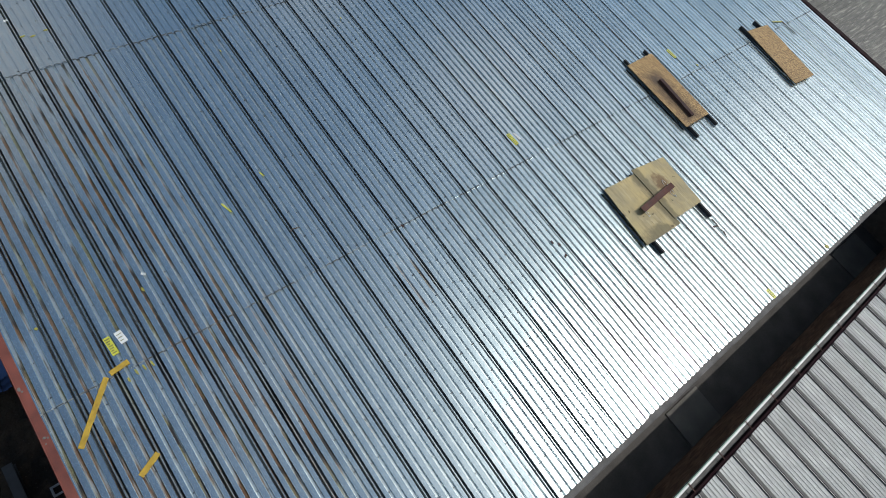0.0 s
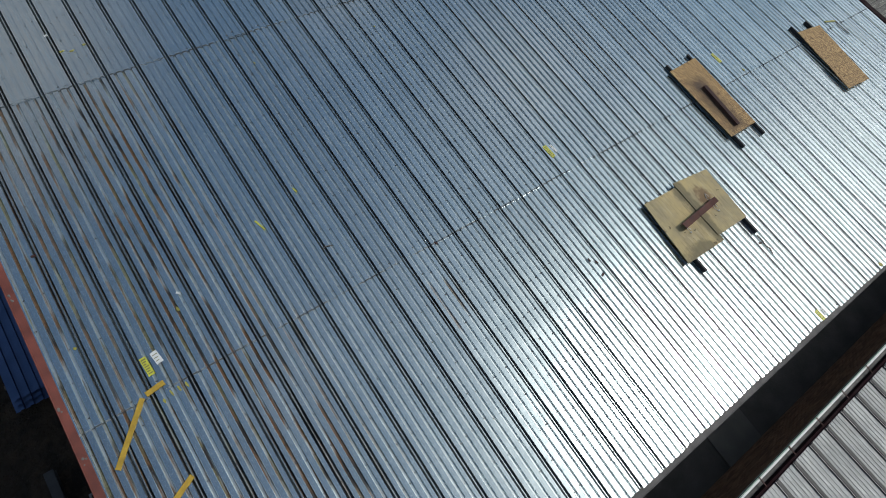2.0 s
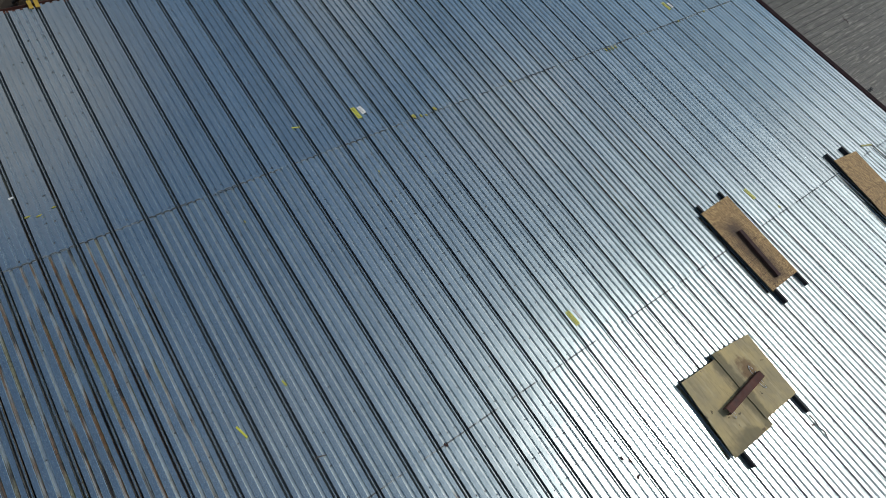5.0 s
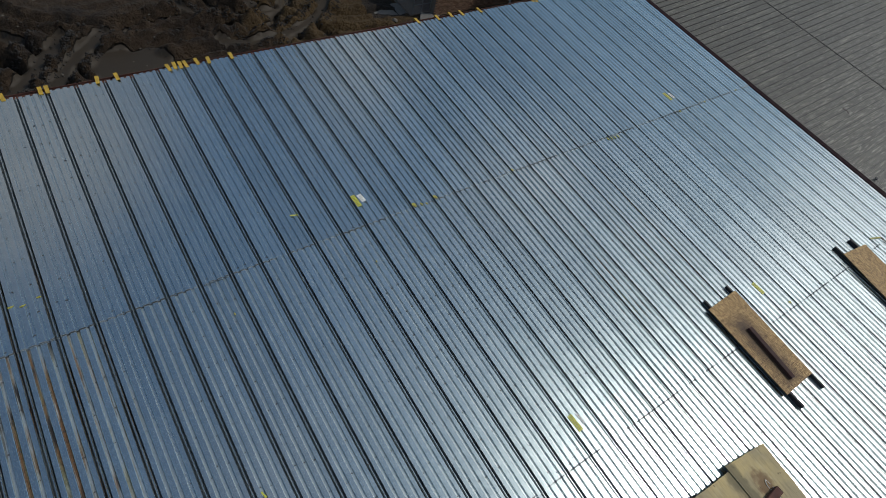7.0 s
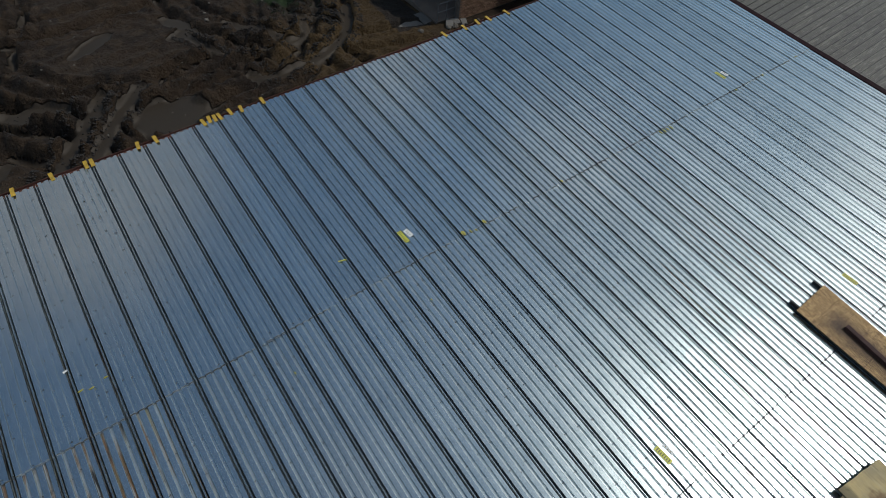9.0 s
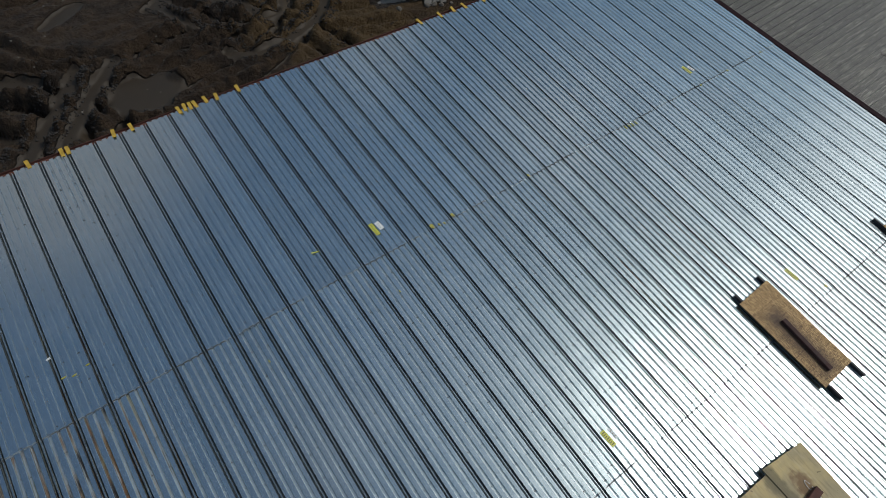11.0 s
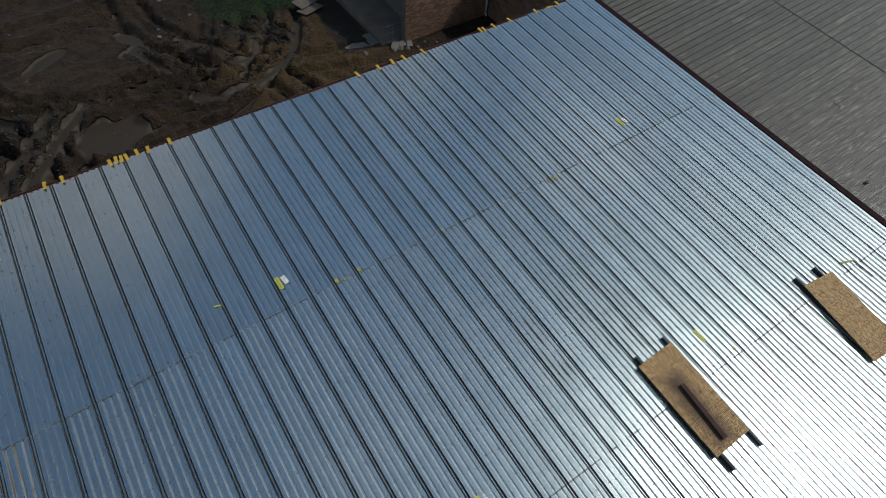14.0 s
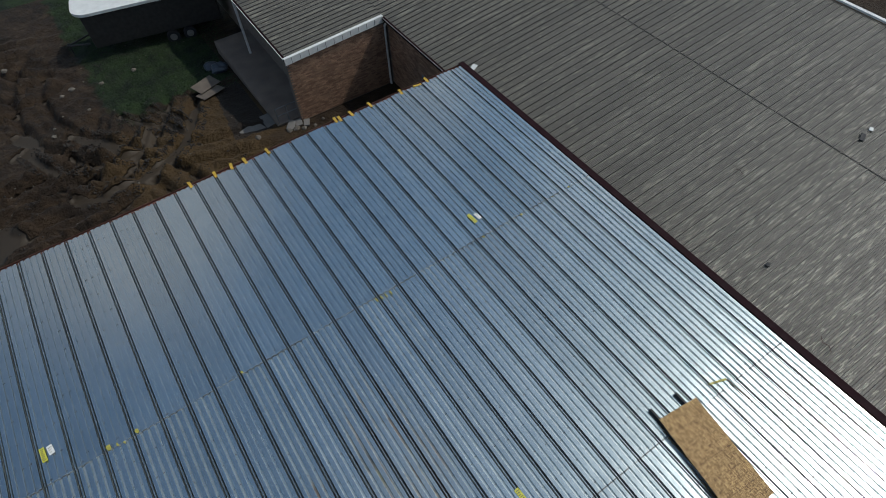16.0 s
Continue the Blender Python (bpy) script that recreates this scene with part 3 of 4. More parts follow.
# ---- edges of the deck ----
def build_edges():
    e = thing("west_edge_angle", "red oxide painted steel angle along the roof edge", "edge angle", kind="structure")
    part("flange", boxes((X0 - 0.055, X0 + 0.075, Y0 - 0.1, Y1 + 0.1, 0.006, 0.016)), RED, e)
    part("web", boxes((X0 - 0.065, X0 - 0.055, Y0 - 0.1, Y1 + 0.1, -0.30, 0.03)), RED, e)
    rng = random.Random(9)
    for y in (3.9, 2.95, 6.1, 1.2, 8.4):
        bm = bmesh.new()
        for _ in range(4):
            s = rng.uniform(0.012, 0.028)
            made = bmesh.ops.create_icosphere(bm, subdivisions=1, radius=s)["verts"]
            bmesh.ops.transform(bm, verts=made, matrix=pose(X0 + rng.uniform(-.03, .05), y + rng.uniform(-.08, .08), 0.016 + s * 0.2) @ Matrix.Diagonal((1, 1, 0.4, 1)))
        part("mortar_blob", bm, CONCRETE, e, "dried pale mortar blob")
    e = thing("north_edge_angle", "rusty red steel angle along the far roof edge", "edge angle", kind="structure")
    part("flange", boxes((X0, X1 + 0.12, Y1 - 0.03, Y1 + 0.14, -0.110, -0.098)), RUST, e)
    part("web", boxes((X0, X1 + 0.12, Y1 + 0.14, Y1 + 0.15, -0.34, -0.03)), RUST, e)
    e = thing("east_edge_trim", "dark maroon steel trim along the roof edge", "edge trim", kind="structure")
    part("cap", boxes((X1 + 0.0, X1 + 0.20, Y0 - 0.05, Y1 + 0.15, 0.012, 0.03)), MAROON, e)
    part("face", boxes((X1 + 0.19, X1 + 0.21, Y0 - 0.05, Y1 + 0.15, -1.4, 0.03)), MAROON, e)
    e = thing("south_edge_angle", "grey steel angle under the open ends of the deck", "edge angle", kind="structure")
    part("flange", boxes((X0, X1, Y0 - 0.12, Y0 + 0.05, -0.112, -0.098)), EAVESTEEL, e)
    part("web", boxes((X0, X1, Y0 - 0.13, Y0 - 0.12, -0.36, -0.09)), EAVESTEEL, e)


build_edges()


# ---- boards on sleepers over the openings ----
def sleeper(x, y0, y1, z1, parent, label="black rubber sleeper strip"):
    return part("sleeper", boxes((x - 0.027, x + 0.027, y0, y1, 0.004, z1), bevel=0.006), RUBBER, parent, label)


def board(name, corners, z, thick, material, parent):
    """A sheet with slightly uneven edges between four corners."""
    bm = bmesh.new()
    ring = []
    for (ax, ay), (bx, by) in zip(corners, corners[1:] + corners[:1]):
        for k in range(10):
            u = k / 10
            j = 0.0 if k == 0 else 0.006
            ring.append((ax + (bx - ax) * u + random.uniform(-j, j), ay + (by - ay) * u + random.uniform(-j, j)))
    top = [bm.verts.new((x, y, z + thick)) for x, y in ring]
    bot = [bm.verts.new((x, y, z)) for x, y in ring]
    bm.faces.new(top)
    bm.faces.new(bot[::-1])
    for i in range(len(ring)):
        j = (i + 1) % len(ring)
        bm.faces.new((top[i], bot[i], bot[j], top[j]))
    return part(name, bm, material, parent)


def channel(a, b, z, w, h, material):
    """A steel channel lying on its flanges, from a to b."""
    d = Vector((b[0] - a[0], b[1] - a[1], 0))
    m = pose(a[0], a[1], z, 0, 0, math.degrees(math.atan2(d.y, d.x)))
    bm, n = bmesh.new(), d.length
    box(bm, 0, n, -w / 2, w / 2, h - 0.012, h, 0.003, m)
    box(bm, 0, n, -w / 2, -w / 2 + 0.012, 0, h - 0.012, 0, m)
    box(bm, 0, n, w / 2 - 0.012, w / 2, 0, h - 0.012, 0, m)
    return bm


def seams(corners, z, n, parent):
    """Printed nailing lines across a strand board."""
    (ax, ay), (bx, by), (cx, cy), (dx, dy) = corners
    for k in range(1, n):
        u = k / n
        p, q = Vector((ax + (dx - ax) * u, ay + (dy - ay) * u, z)), Vector((bx + (cx - bx) * u, by + (cy - by) * u, z))
        side = (q - p).cross(Vector((0, 0, 1))).normalized() * 0.0028
        v = [p - side, q - side, q + side, p + side]
        me = mesh_of("printed_line", [*v, *[a + Vector((0, 0, 0.0015)) for a in v]], [(4, 5, 6, 7), (0, 1, 5, 4), (1, 2, 6, 5), (2, 3, 7, 6), (3, 0, 4, 7)], RUSTDARK)
        part("printed_line", me, parent=parent)


def build_covers():
    c1 = [(12.13, 4.42), (13.27, 4.45), (13.20, 2.00), (12.12, 1.99)]
    t = thing("board_cover", "strand board cover with a rust ring on black rubber sleepers", "board")
    board("panel", c1, 0.105, 0.018, OSB, t)
    seams(c1, 0.1235, 6, t)
    sleeper(12.27, 1.60, 4.64, 0.104, t)
    sleeper(13.20, 1.62, 4.66, 0.104, t)
    ch = part("steel_channel", channel((12.66, 3.56), (12.56, 2.18), 0.124, 0.11, 0.085, RUSTDARK), RUSTDARK)
    tagged(ch, "dark rusty steel channel lying on the strand board", "steel channel")
    c2 = [(17.54, 3.70), (18.60, 3.58), (18.30, 1.32), (17.24, 1.41)]
    t = thing("board_cover", "clean strand board cover lying askew on black sleepers", "board")
    board("panel", c2, 0.105, 0.018, OSB, t)
    seams(c2, 0.1235, 6, t)
    sleeper(17.57, 1.6, 3.98, 0.104, t)
    sleeper(18.32, 1.7, 3.92, 0.104, t)
    t = thing("hatch_cover", "two weathered plywood sheets laid over a roof opening", "hatch cover")
    board("left_sheet", [(8.36, 1.70), (9.50, 1.64), (9.50, 0.00), (8.22, 0.03)], 0.105, 0.02, PLY, t)
    board("right_sheet", [(9.44, 1.76), (10.60, 1.62), (10.52, 0.14), (9.44, 0.16)], 0.127, 0.02, PLY, t)
    sleeper(8.50, -0.32, 1.72, 0.104, t)
    sleeper(10.50, -0.30, 1.62, 0.104, t)
    ch = part("steel_channel", channel((8.72, 0.76), (10.05, 0.87), 0.148, 0.15, 0.12, RUST), RUST)
    tagged(ch, "rust brown steel channel lying across the plywood", "steel channel")


build_covers()


# ---- labels, tape, planks and litter on the deck ----
def label_sheet(x, y, w, l, rz, material, bars, name, text, category):
    t = thing(name, text, category, m=pose(x, y, lift(y) + 0.006, 0, 0, rz))
    bm = bmesh.new()
    box(bm, -w / 2, w / 2, -l / 2, l / 2, 0, 0.002)
    part("sheet", bm, material, t)
    for k in range(bars):
        yy = l / 2 - (k + 1) * l / (bars + 1)
        part("print_bar", boxes((-w * 0.36, w * (0.36 - 0.12 * (k % 3)), yy - l * 0.03, yy + l * 0.03, 0.0021, 0.003)), INK, t)


for x, y in ((-2.20, 3.86), (7.30, 4.00), (6.00, 10.83), (14.08, 4.20), (17.62, 10.78)):
    label_sheet(x, y, 0.11, 0.36, 4, LABEL, 7, "bundle_label", "yellow printed bundle label stuck on the steel deck", "label")
for x, y, s in ((-2.01, 3.93, 1.0), (6.16, 10.86, 1.0), (17.80, 10.76, 0.9), (7.46, 4.02, 0.5)):
    label_sheet(x, y, 0.12 * s, 0.24, 8, PAPER, 3, "paper_slip", "white paper slip stuck on the steel deck", "paper")


def plank(a, b, w, h, z, mat, name, text, cat):
    d = Vector((b[0] - a[0], b[1] - a[1], 0))
    bm = bmesh.new()
    box(bm, 0, d.length, -w / 2, w / 2, z, z + h, 0.003, pose(a[0], a[1], lift(a[1]), 0, 0, math.degrees(math.atan2(d.y, d.x))))
    tagged(part(name, bm, mat), text, cat)


plank((-3.20, 2.55), (-2.47, 3.40), 0.085, 0.02, 0.004, YELLOW, "plank", "long yellow painted timber lying across the flutes", "plank")
plank((-2.40, 3.42), (-2.08, 3.47), 0.09, 0.02, 0.004, YELLOW, "plank", "short yellow painted timber offcut on the deck", "plank")
plank((-2.67, 1.68), (-2.32, 1.86), 0.09, 0.02, 0.004, YELLOW, "plank", "yellow painted timber offcut near the red edge", "plank")
plank((0.60, 5.53), (0.68, 5.27), 0.035, 0.004, 0.004, LABEL, "tape_strip", "bright yellow tape strip stuck on the deck", "tape")
plank((1.60, 5.86), (1.63, 5.74), 0.03, 0.004, 0.004, LABEL, "tape_strip", "short yellow tape strip stuck on the deck", "tape")
plank((19.14, 3.63), (19.56, 3.49), 0.045, 0.012, 0.01, SPRAY, "wood_strip", "yellow wooden strip beside the strand board", "wooden strip")
plank((19.57, 3.48), (19.60, 2.88), 0.035, 0.012, 0.004, WOOD, "wood_strip", "thin brown wooden strip beside the strand board", "wooden strip")
plank((4.42, 11.03), (4.60, 10.98), 0.03, 0.004, 0.004, LABEL, "tape_strip", "crumpled yellow tape strip stuck on the deck", "tape")


def dab(x, y, w, l, rz=0, mat=None):
    """An uneven dab of marking paint or tape."""
    bm = bmesh.new()
    rng = random.Random(int(x * 100) + int(y * 37))
    n = 9
    w, l = w * 0.8, l * 0.85
    ring = [(math.cos(k * 6.283 / n) * w / 2 * rng.uniform(.7, 1.2), math.sin(k * 6.283 / n) * l / 2 * rng.uniform(.75, 1.15)) for k in range(n)]
    top = [bm.verts.new((a, b, 0.011)) for a, b in ring]
    bot = [bm.verts.new((a * 1.05, b * 1.05, 0.003)) for a, b in ring]
    bm.faces.new(top)
    for k in range(n):
        bm.faces.new((top[k], bot[k], bot[(k + 1) % n], top[(k + 1) % n]))
    ob = part("paint_mark", bm, mat or SPRAY, m=pose(x, y, lift(y) + 0.001, 0, 0, rz))
    tagged(ob, "yellow marking paint dab on the steel deck", "paint mark", "marks on the deck")


for x, y, w, l in ((7.24, 10.16, 0.13, 0.2), (7.42, 10.12, 0.05, 0.14), (7.56, 10.10, 0.05, 0.14), (7.87, 10.18, 0.11, 0.14), (10.36, 10.15, 0.08, 0.1),
                   (14.02, 10.02, 0.06, 0.16), (14.16, 10.01, 0.06, 0.16), (14.29, 10.0, 0.06, 0.16), (14.43, 10.0, 0.06, 0.16), (17.5, 10.07, 0.07, 0.08),
                   (18.86, 10.08, 0.09, 0.09), (20.02, 10.1, 0.08, 0.08), (20.66, 10.1, 0.08, 0.08), (14.57, 3.5, 0.1, 0.1), (-2.20, 3.18, 0.045, 0.13),
                   (-2.05, 3.24, 0.045, 0.15), (-1.92, 3.25, 0.045, 0.14), (-1.79, 3.25, 0.045, 0.14), (-0.98, 11.06, 0.14, 0.04), (-0.80, 11.0, 0.14, 0.04),
                   (-0.52, 11.08, 0.12, 0.04), (-3.03, 4.74, 0.06, 0.07), (-1.36, 4.56, 0.06, 0.12), (12.97, -2.66, 0.12, 0.14), (2.45, 9.2, 0.05, 0.06), (5.6, 9.1, 0.05, 0.06)):
    dab(x, y, w, l, 8)


def scrap(x, y, pts, r, mat, text):
    """A bent bit of wire or twig lying on the deck."""
    bm = bmesh.new()
    for a, b in zip(pts, pts[1:]):
        tube(bm, (x + a[0], y + a[1], lift(y) + r + 0.003), (x + b[0], y + b[1], lift(y) + r + 0.003), r, 5)
    tagged(part("wire_scrap", bm, mat), text, "scrap")


scrap(1.44, 4.34, [(0, 0), (0.07, 0.03), (0.16, 0.0), (0.2, -0.02)], 0.010, WOOD, "bent strip of wire lying on the deck")
scrap(10.52, -0.36, [(0, 0), (0.01, -0.15), (-0.03, -0.3), (0.02, -0.42), (-0.05, -0.56)], 0.010, WOOD, "loose frayed strap trailing from the plywood cover")
for k, (x, y) in enumerate(((6.25, 1.32), (6.37, 1.19), (3.51, 3.34), (-1.23, 4.84), (10.42, -0.55), (-3.0, 6.7), (-1.1, 11.6), (6.3, 0.9))):
    pale_bit = k in (3, 6)
    bm = bmesh.new()
    box(bm, -0.022, 0.022, -0.042, 0.042, 0.003, 0.014, 0.004, pose(x, y, lift(y), 0, 0, 17 * k))
    tagged(part("debris", bm, PAPER if pale_bit else RUSTDARK), "small white scrap lying on the deck" if pale_bit else "small dark scrap lying on the deck", "scrap", "scraps on the deck")

# wire ties twisted round the ends of the rust brown channel
for wx, wy, wr, turn in ((9.99, 1.02, 0.075, 60), (9.97, 0.70, 0.07, -70), (8.86, 0.62, 0.05, 20)):
    bm = bmesh.new()
    ring = [Vector((wx + math.cos(a) * wr * 0.6, wy + math.sin(a) * wr * 1.5, 0.154 + 0.012 * math.sin(2 * a + turn))) for a in [k * 0.524 for k in range(12)]]
    for a, b in zip(ring, ring[1:]):
        tube(bm, a, b, 0.007, 5)
    tagged(part("wire_tie", bm, WHITE), "pale wire tie looped beside the steel channel", "wire")
label_sheet(10.28, -2.58, 0.11, 0.26, 4, LABEL, 4, "bundle_label", "yellow printed bundle label stuck on the steel deck", "label")
label_sheet(10.44, -2.56, 0.10, 0.18, 4, PAPER, 2, "paper_slip", "white paper slip stuck on the steel deck", "paper")

# yellow straps clipped over the far edge
STRAP = bmesh.new()
box(STRAP, -0.045, 0.045, -0.16, 0.13, 0.004, 0.010)
box(STRAP, -0.045, 0.045, 0.124, 0.13, -0.11, 0.004)
first = part("edge_strap", STRAP, YELLOW, m=pose(0.72, Y1 + 0.05, 0.026))
tagged(first, "yellow strap folded over the rusty roof edge", "strap", "yellow straps along the far edge")
for k, x in enumerate((0.86, -0.05, -0.9, 1.96, 2.40, 3.64, 3.81, 3.95, 4.08, 4.38, 4.68, 5.30, 11.43, 12.21, 12.76, 13.20, 13.96, 16.42, 16.57, 17.00, 17.74, 18.95, 20.03)):
    copy_thing(first, pose(x, Y1 + 0.05 + 0.02 * math.sin(k * 2.3), 0.026, 0, 0, 6 * math.sin(k * 1.7)))
copy_thing(first, pose(19.6, Y1 - 0.02, 0.026, 0, 0, 80))


# ---- bricks ----
def brick_wall(wall, axis, at, lo, hi, z0, z1, out, near=None):
    """Courses of bricks on the face of a wall; those in the stretch near are parts, the rest are joined.
    axis: 'x' runs along x at y = at; out: the side that the face looks to."""
    L, H, D, J = 0.205, 0.066, 0.022, 0.011
    unit_v = [(sx * (L - J) / 2, sy, sz * (H - J) / 2) for sy in (0.0, D) for sx, sz in ((-1, -1), (1, -1), (1, 1), (-1, 1))]
    unit_v[4:] = [(x * 0.97, y, z * 0.93) for x, y, z in unit_v[4:]]
    unit_f = [(4, 5, 6, 7), (0, 1, 5, 4), (1, 2, 6, 5), (2, 3, 7, 6), (3, 0, 4, 7)]

    def turn(v):
        x, y, z = v
        return (x, y * out, z) if axis == "x" else (y * out, x, z)
    unit_v = [turn(v) for v in unit_v]
    me = mesh_of("brick", unit_v, unit_f, BRICKP)
    verts, faces, made, row, z = [], [], 0, 0, z0 + H / 2
    while z < z1 - H / 2:
        p = lo + (L / 2 if row % 2 else 0) + L / 2
        while p < hi - L / 2:
            c = (p, at, z) if axis == "x" else (at, p, z)
            if near and near[0] < p < near[1] and z > near[2] and made < 300:
                ob = part("brick", me, parent=wall)
                ob.location = c
                made += 1
            else:
                k = len(verts)
                verts += [tuple(a + b for a, b in zip(v, c)) for v in unit_v]
                faces += [tuple(k + i for i in f) for f in unit_f]
            p += L
        z += H
        row += 1
    ob = part("brickwork", mesh_of("brickwork", verts, faces, BRICKJ), parent=wall)
    ob["kind"] = "stuff"


# ---- ribbed sheet roofs of the neighbours ----
def ribbed_mesh(width, length, mat, flat_ribs=4, seams_at=(0.0,)):
    """One roof sheet, x across, y along the fall: a tall seam at each side and low ribs between."""
    pts, dark = [], []
    for s0, s1 in zip(seams_at, (*seams_at[1:], width)):
        dark += [len(pts), len(pts) + 2]
        pts += [(s0, 0.0), (s0 + 0.010, 0.040), (s0 + 0.028, 0.040), (s0 + 0.038, 0.0)]
        step = (s1 - s0 - 0.038) / (flat_ribs + 1)
        for k in range(1, flat_ribs + 1):
            c = s0 + 0.038 + k * step
            w = min(0.03, step * 0.35)
            pts += [(c - w, 0.0), (c - w / 2, 0.012), (c + w / 2, 0.012), (c + w, 0.0)]
    pts += [(width, 0.0)]
    n = len(pts)
    rows = ((0, -0.02), (0, 0), (length, 0), (length, -0.02))
    verts = [(x, y, z + d) for y, d in rows for x, z in pts]
    faces = [(j * n + i, j * n + i + 1, (j + 1) * n + i + 1, (j + 1) * n + i) for j in range(3) for i in range(n - 1)]
    me = mesh_of("roof_sheet", verts, faces, mat)
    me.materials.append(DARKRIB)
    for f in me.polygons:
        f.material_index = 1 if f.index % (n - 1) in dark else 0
    return me


# grey building to the east with its wing
GS = 0.10


def grey_z(x):
    """The main roof's fall, and the wing's lesser one."""
    return -1.17 + (GS if x >= 21.8 else 0.05) * (x - 21.8)


def build_grey():
    h = thing("grey_roofed_building", "low brown brick building with a ribbed grey metal roof", "building")
    part("roof", boxes((21.95, 35.4, -40, 24.0, GROUND, -1.35)), MORTAR, h, "plain core under the grey roof sheets")
    W = 0.6

    def lay(x0, x1, y0, y1, dz):
        rise = (grey_z(x1) - grey_z(x0)) / (x1 - x0)
        n, fall = (x1 - x0) / math.cos(math.atan(rise)), math.degrees(math.atan(rise))
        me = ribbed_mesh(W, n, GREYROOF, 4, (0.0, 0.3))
        y = y0
        while y < y1 - 0.02:
            ob = part("roof_sheet", me, parent=h)
            ob.matrix_basis = pose(x0, y + W, grey_z(x0) + dz) @ pose(0, 0, 0, 0, -fall, 0) @ pose(0, 0, 0, 0, 0, -90)
            y += W
    lay(21.80, 29.06, -39.5 + 0.07, 40.3, 0.0)
    lay(29.0, 35.4, -39.5 + 0.07, 40.3, 0.012)
    lay(17.10, 21.86, 23.05, 40.3, 0.010)
    # rake and eaves trims
    def sloped(name, x0, x1, y0, y1, z0, z1, mat, label=""):
        bm = bmesh.new()
        rise = (grey_z(x1) - grey_z(x0)) / (x1 - x0)
        n, fall = (x1 - x0) / math.cos(math.atan(rise)), math.degrees(math.atan(rise))
        box(bm, 0, n, y0, y1, z0, z1, 0, pose(x0, 0, grey_z(x0)) @ pose(0, 0, 0, 0, -fall, 0))
        return part(name, bm, mat, h, label)
    sloped("rake_cap", 17.0, 21.75, 22.95, 23.08, 0.03, 0.06, WHITE, "white rake flashing")
    sloped("rake_face", 17.0, 21.75, 22.94, 22.95, -0.24, 0.06, WHITE, "white rake flashing")
    sloped("soffit", 17.0, 21.75, 22.95, 23.02, -0.25, -0.24, WHITE)
    for k in range(12):
        x = 17.3 + k * 0.4
        part("fascia_clip", boxes((x, x + 0.02, 22.925, 22.94, grey_z(x) - 0.22, grey_z(x) + 0.03)), GREYSTEEL, h)
    part("eaves_gutter", boxes((21.70, 21.80, 16.2, 22.94, grey_z(21.8) - 0.13, grey_z(21.8) - 0.012)), MAROON, h, "dark brown eaves gutter")
    part("gutter_lip", boxes((21.68, 21.70, 16.2, 22.94, grey_z(21.8) - 0.03, grey_z(21.8) + 0.012)), GREYSTEEL, h)
    part("eaves_gutter", boxes((17.0, 17.1, 23.08, 40.0, grey_z(17.1) - 0.12, grey_z(17.1) - 0.012)), MAROON, h, "dark brown eaves gutter")
    part("gutter_lip", boxes((16.98, 17.0, 23.08, 40.0, grey_z(17.1) - 0.03, grey_z(17.1) + 0.012)), WHITE, h)
    part("far_flashing", boxes((35.42, 35.58, -40, 40, grey_z(35.4) + 0.05, grey_z(35.4) + 0.12)), WHITE, h, "white flashing at the top of the roof")
    part("seam_line", boxes((28.97, 29.0, -40, 40, grey_z(29) - 0.02, grey_z(29) + 0.02)), SEAMGREY, h)
    # walls of the notch and of the wing
    w = part("wing_wall", boxes((17.05, 22.2, 23.03, 23.35, GROUND - 0.3, -1.47)), MORTAR, h)
    brick_wall(w, "x", 23.03, 17.05, 21.95, GROUND, -1.52, -1)
    w = part("notch_wall", boxes((21.95, 22.2, 16.0, 23.03, GROUND - 0.3, -1.36)), MORTAR, h)
    brick_wall(w, "y", 21.95, 16.3, 23.0, GROUND, -1.45, -1)
    w = part("porch_wall", boxes((17.9, 18.1, 23.35, 40.0, GROUND - 0.8, -1.62)), MORTAR, h, "dark brick wall in the shade of the porch")
    part("porch_ceiling", boxes((17.05, 18.0, 23.35, 40.0, -1.62, -1.58)), WOOD, h)
    part("door", boxes((21.90, 21.95, 19.3, 20.25, GROUND, GROUND + 2.05), bevel=0.01), GREYSTEEL, h, "grey steel door in the notch")
    part("window", boxes((21.90, 21.94, 17.2, 18.4, GROUND + 1.0, GROUND + 2.2)), GLASS, h, "dark window in the notch")
    bm = bmesh.new()
    tube(bm, (21.80, 23.0, GROUND + 0.15), (21.80, 23.0, -1.62), 0.05)
    tube(bm, (21.80, 23.0, -1.62), (21.76, 22.72, -1.34), 0.05)
    tube(bm, (21.80, 23.0, GROUND + 0.15), (21.74, 22.85, GROUND + 0.06), 0.05)
    part("downspout", bm, WHITE, h, "white downspout in the corner")
    for y in (29.3,):
        bm = boxes((17.12, 17.22, y, y + 0.1, GROUND - 0.5, -1.62), bevel=0.006)
        part("porch_post", bm, WHITE, h, "slim white porch post")
    # the porch slab with its steps
    s = thing("porch_slab", "raised dark concrete porch slab along the wing", "slab", kind="structure")
    part("slab", boxes((16.0, 17.9, 23.35, 31.5, GROUND - 0.9, GROUND + 0.02), bevel=0.015), DARKCON, s)
    part("edge_step", boxes((15.55, 16.0, 23.3, 24.6, GROUND - 0.6, GROUND - 0.09), bevel=0.01), CONCRETE, s)


build_grey()


def twig(x, y, pts):
    bm = bmesh.new()
    for a, b in zip(pts, pts[1:]):
        tube(bm, (x + a[0], y + a[1], grey_z(x + a[0]) + 0.055), (x + b[0], y + b[1], grey_z(x + b[0]) + 0.055), 0.009, 5)
    tagged(part("twig", bm, RUSTDARK), "dark twig lying on the grey metal roof", "twig")


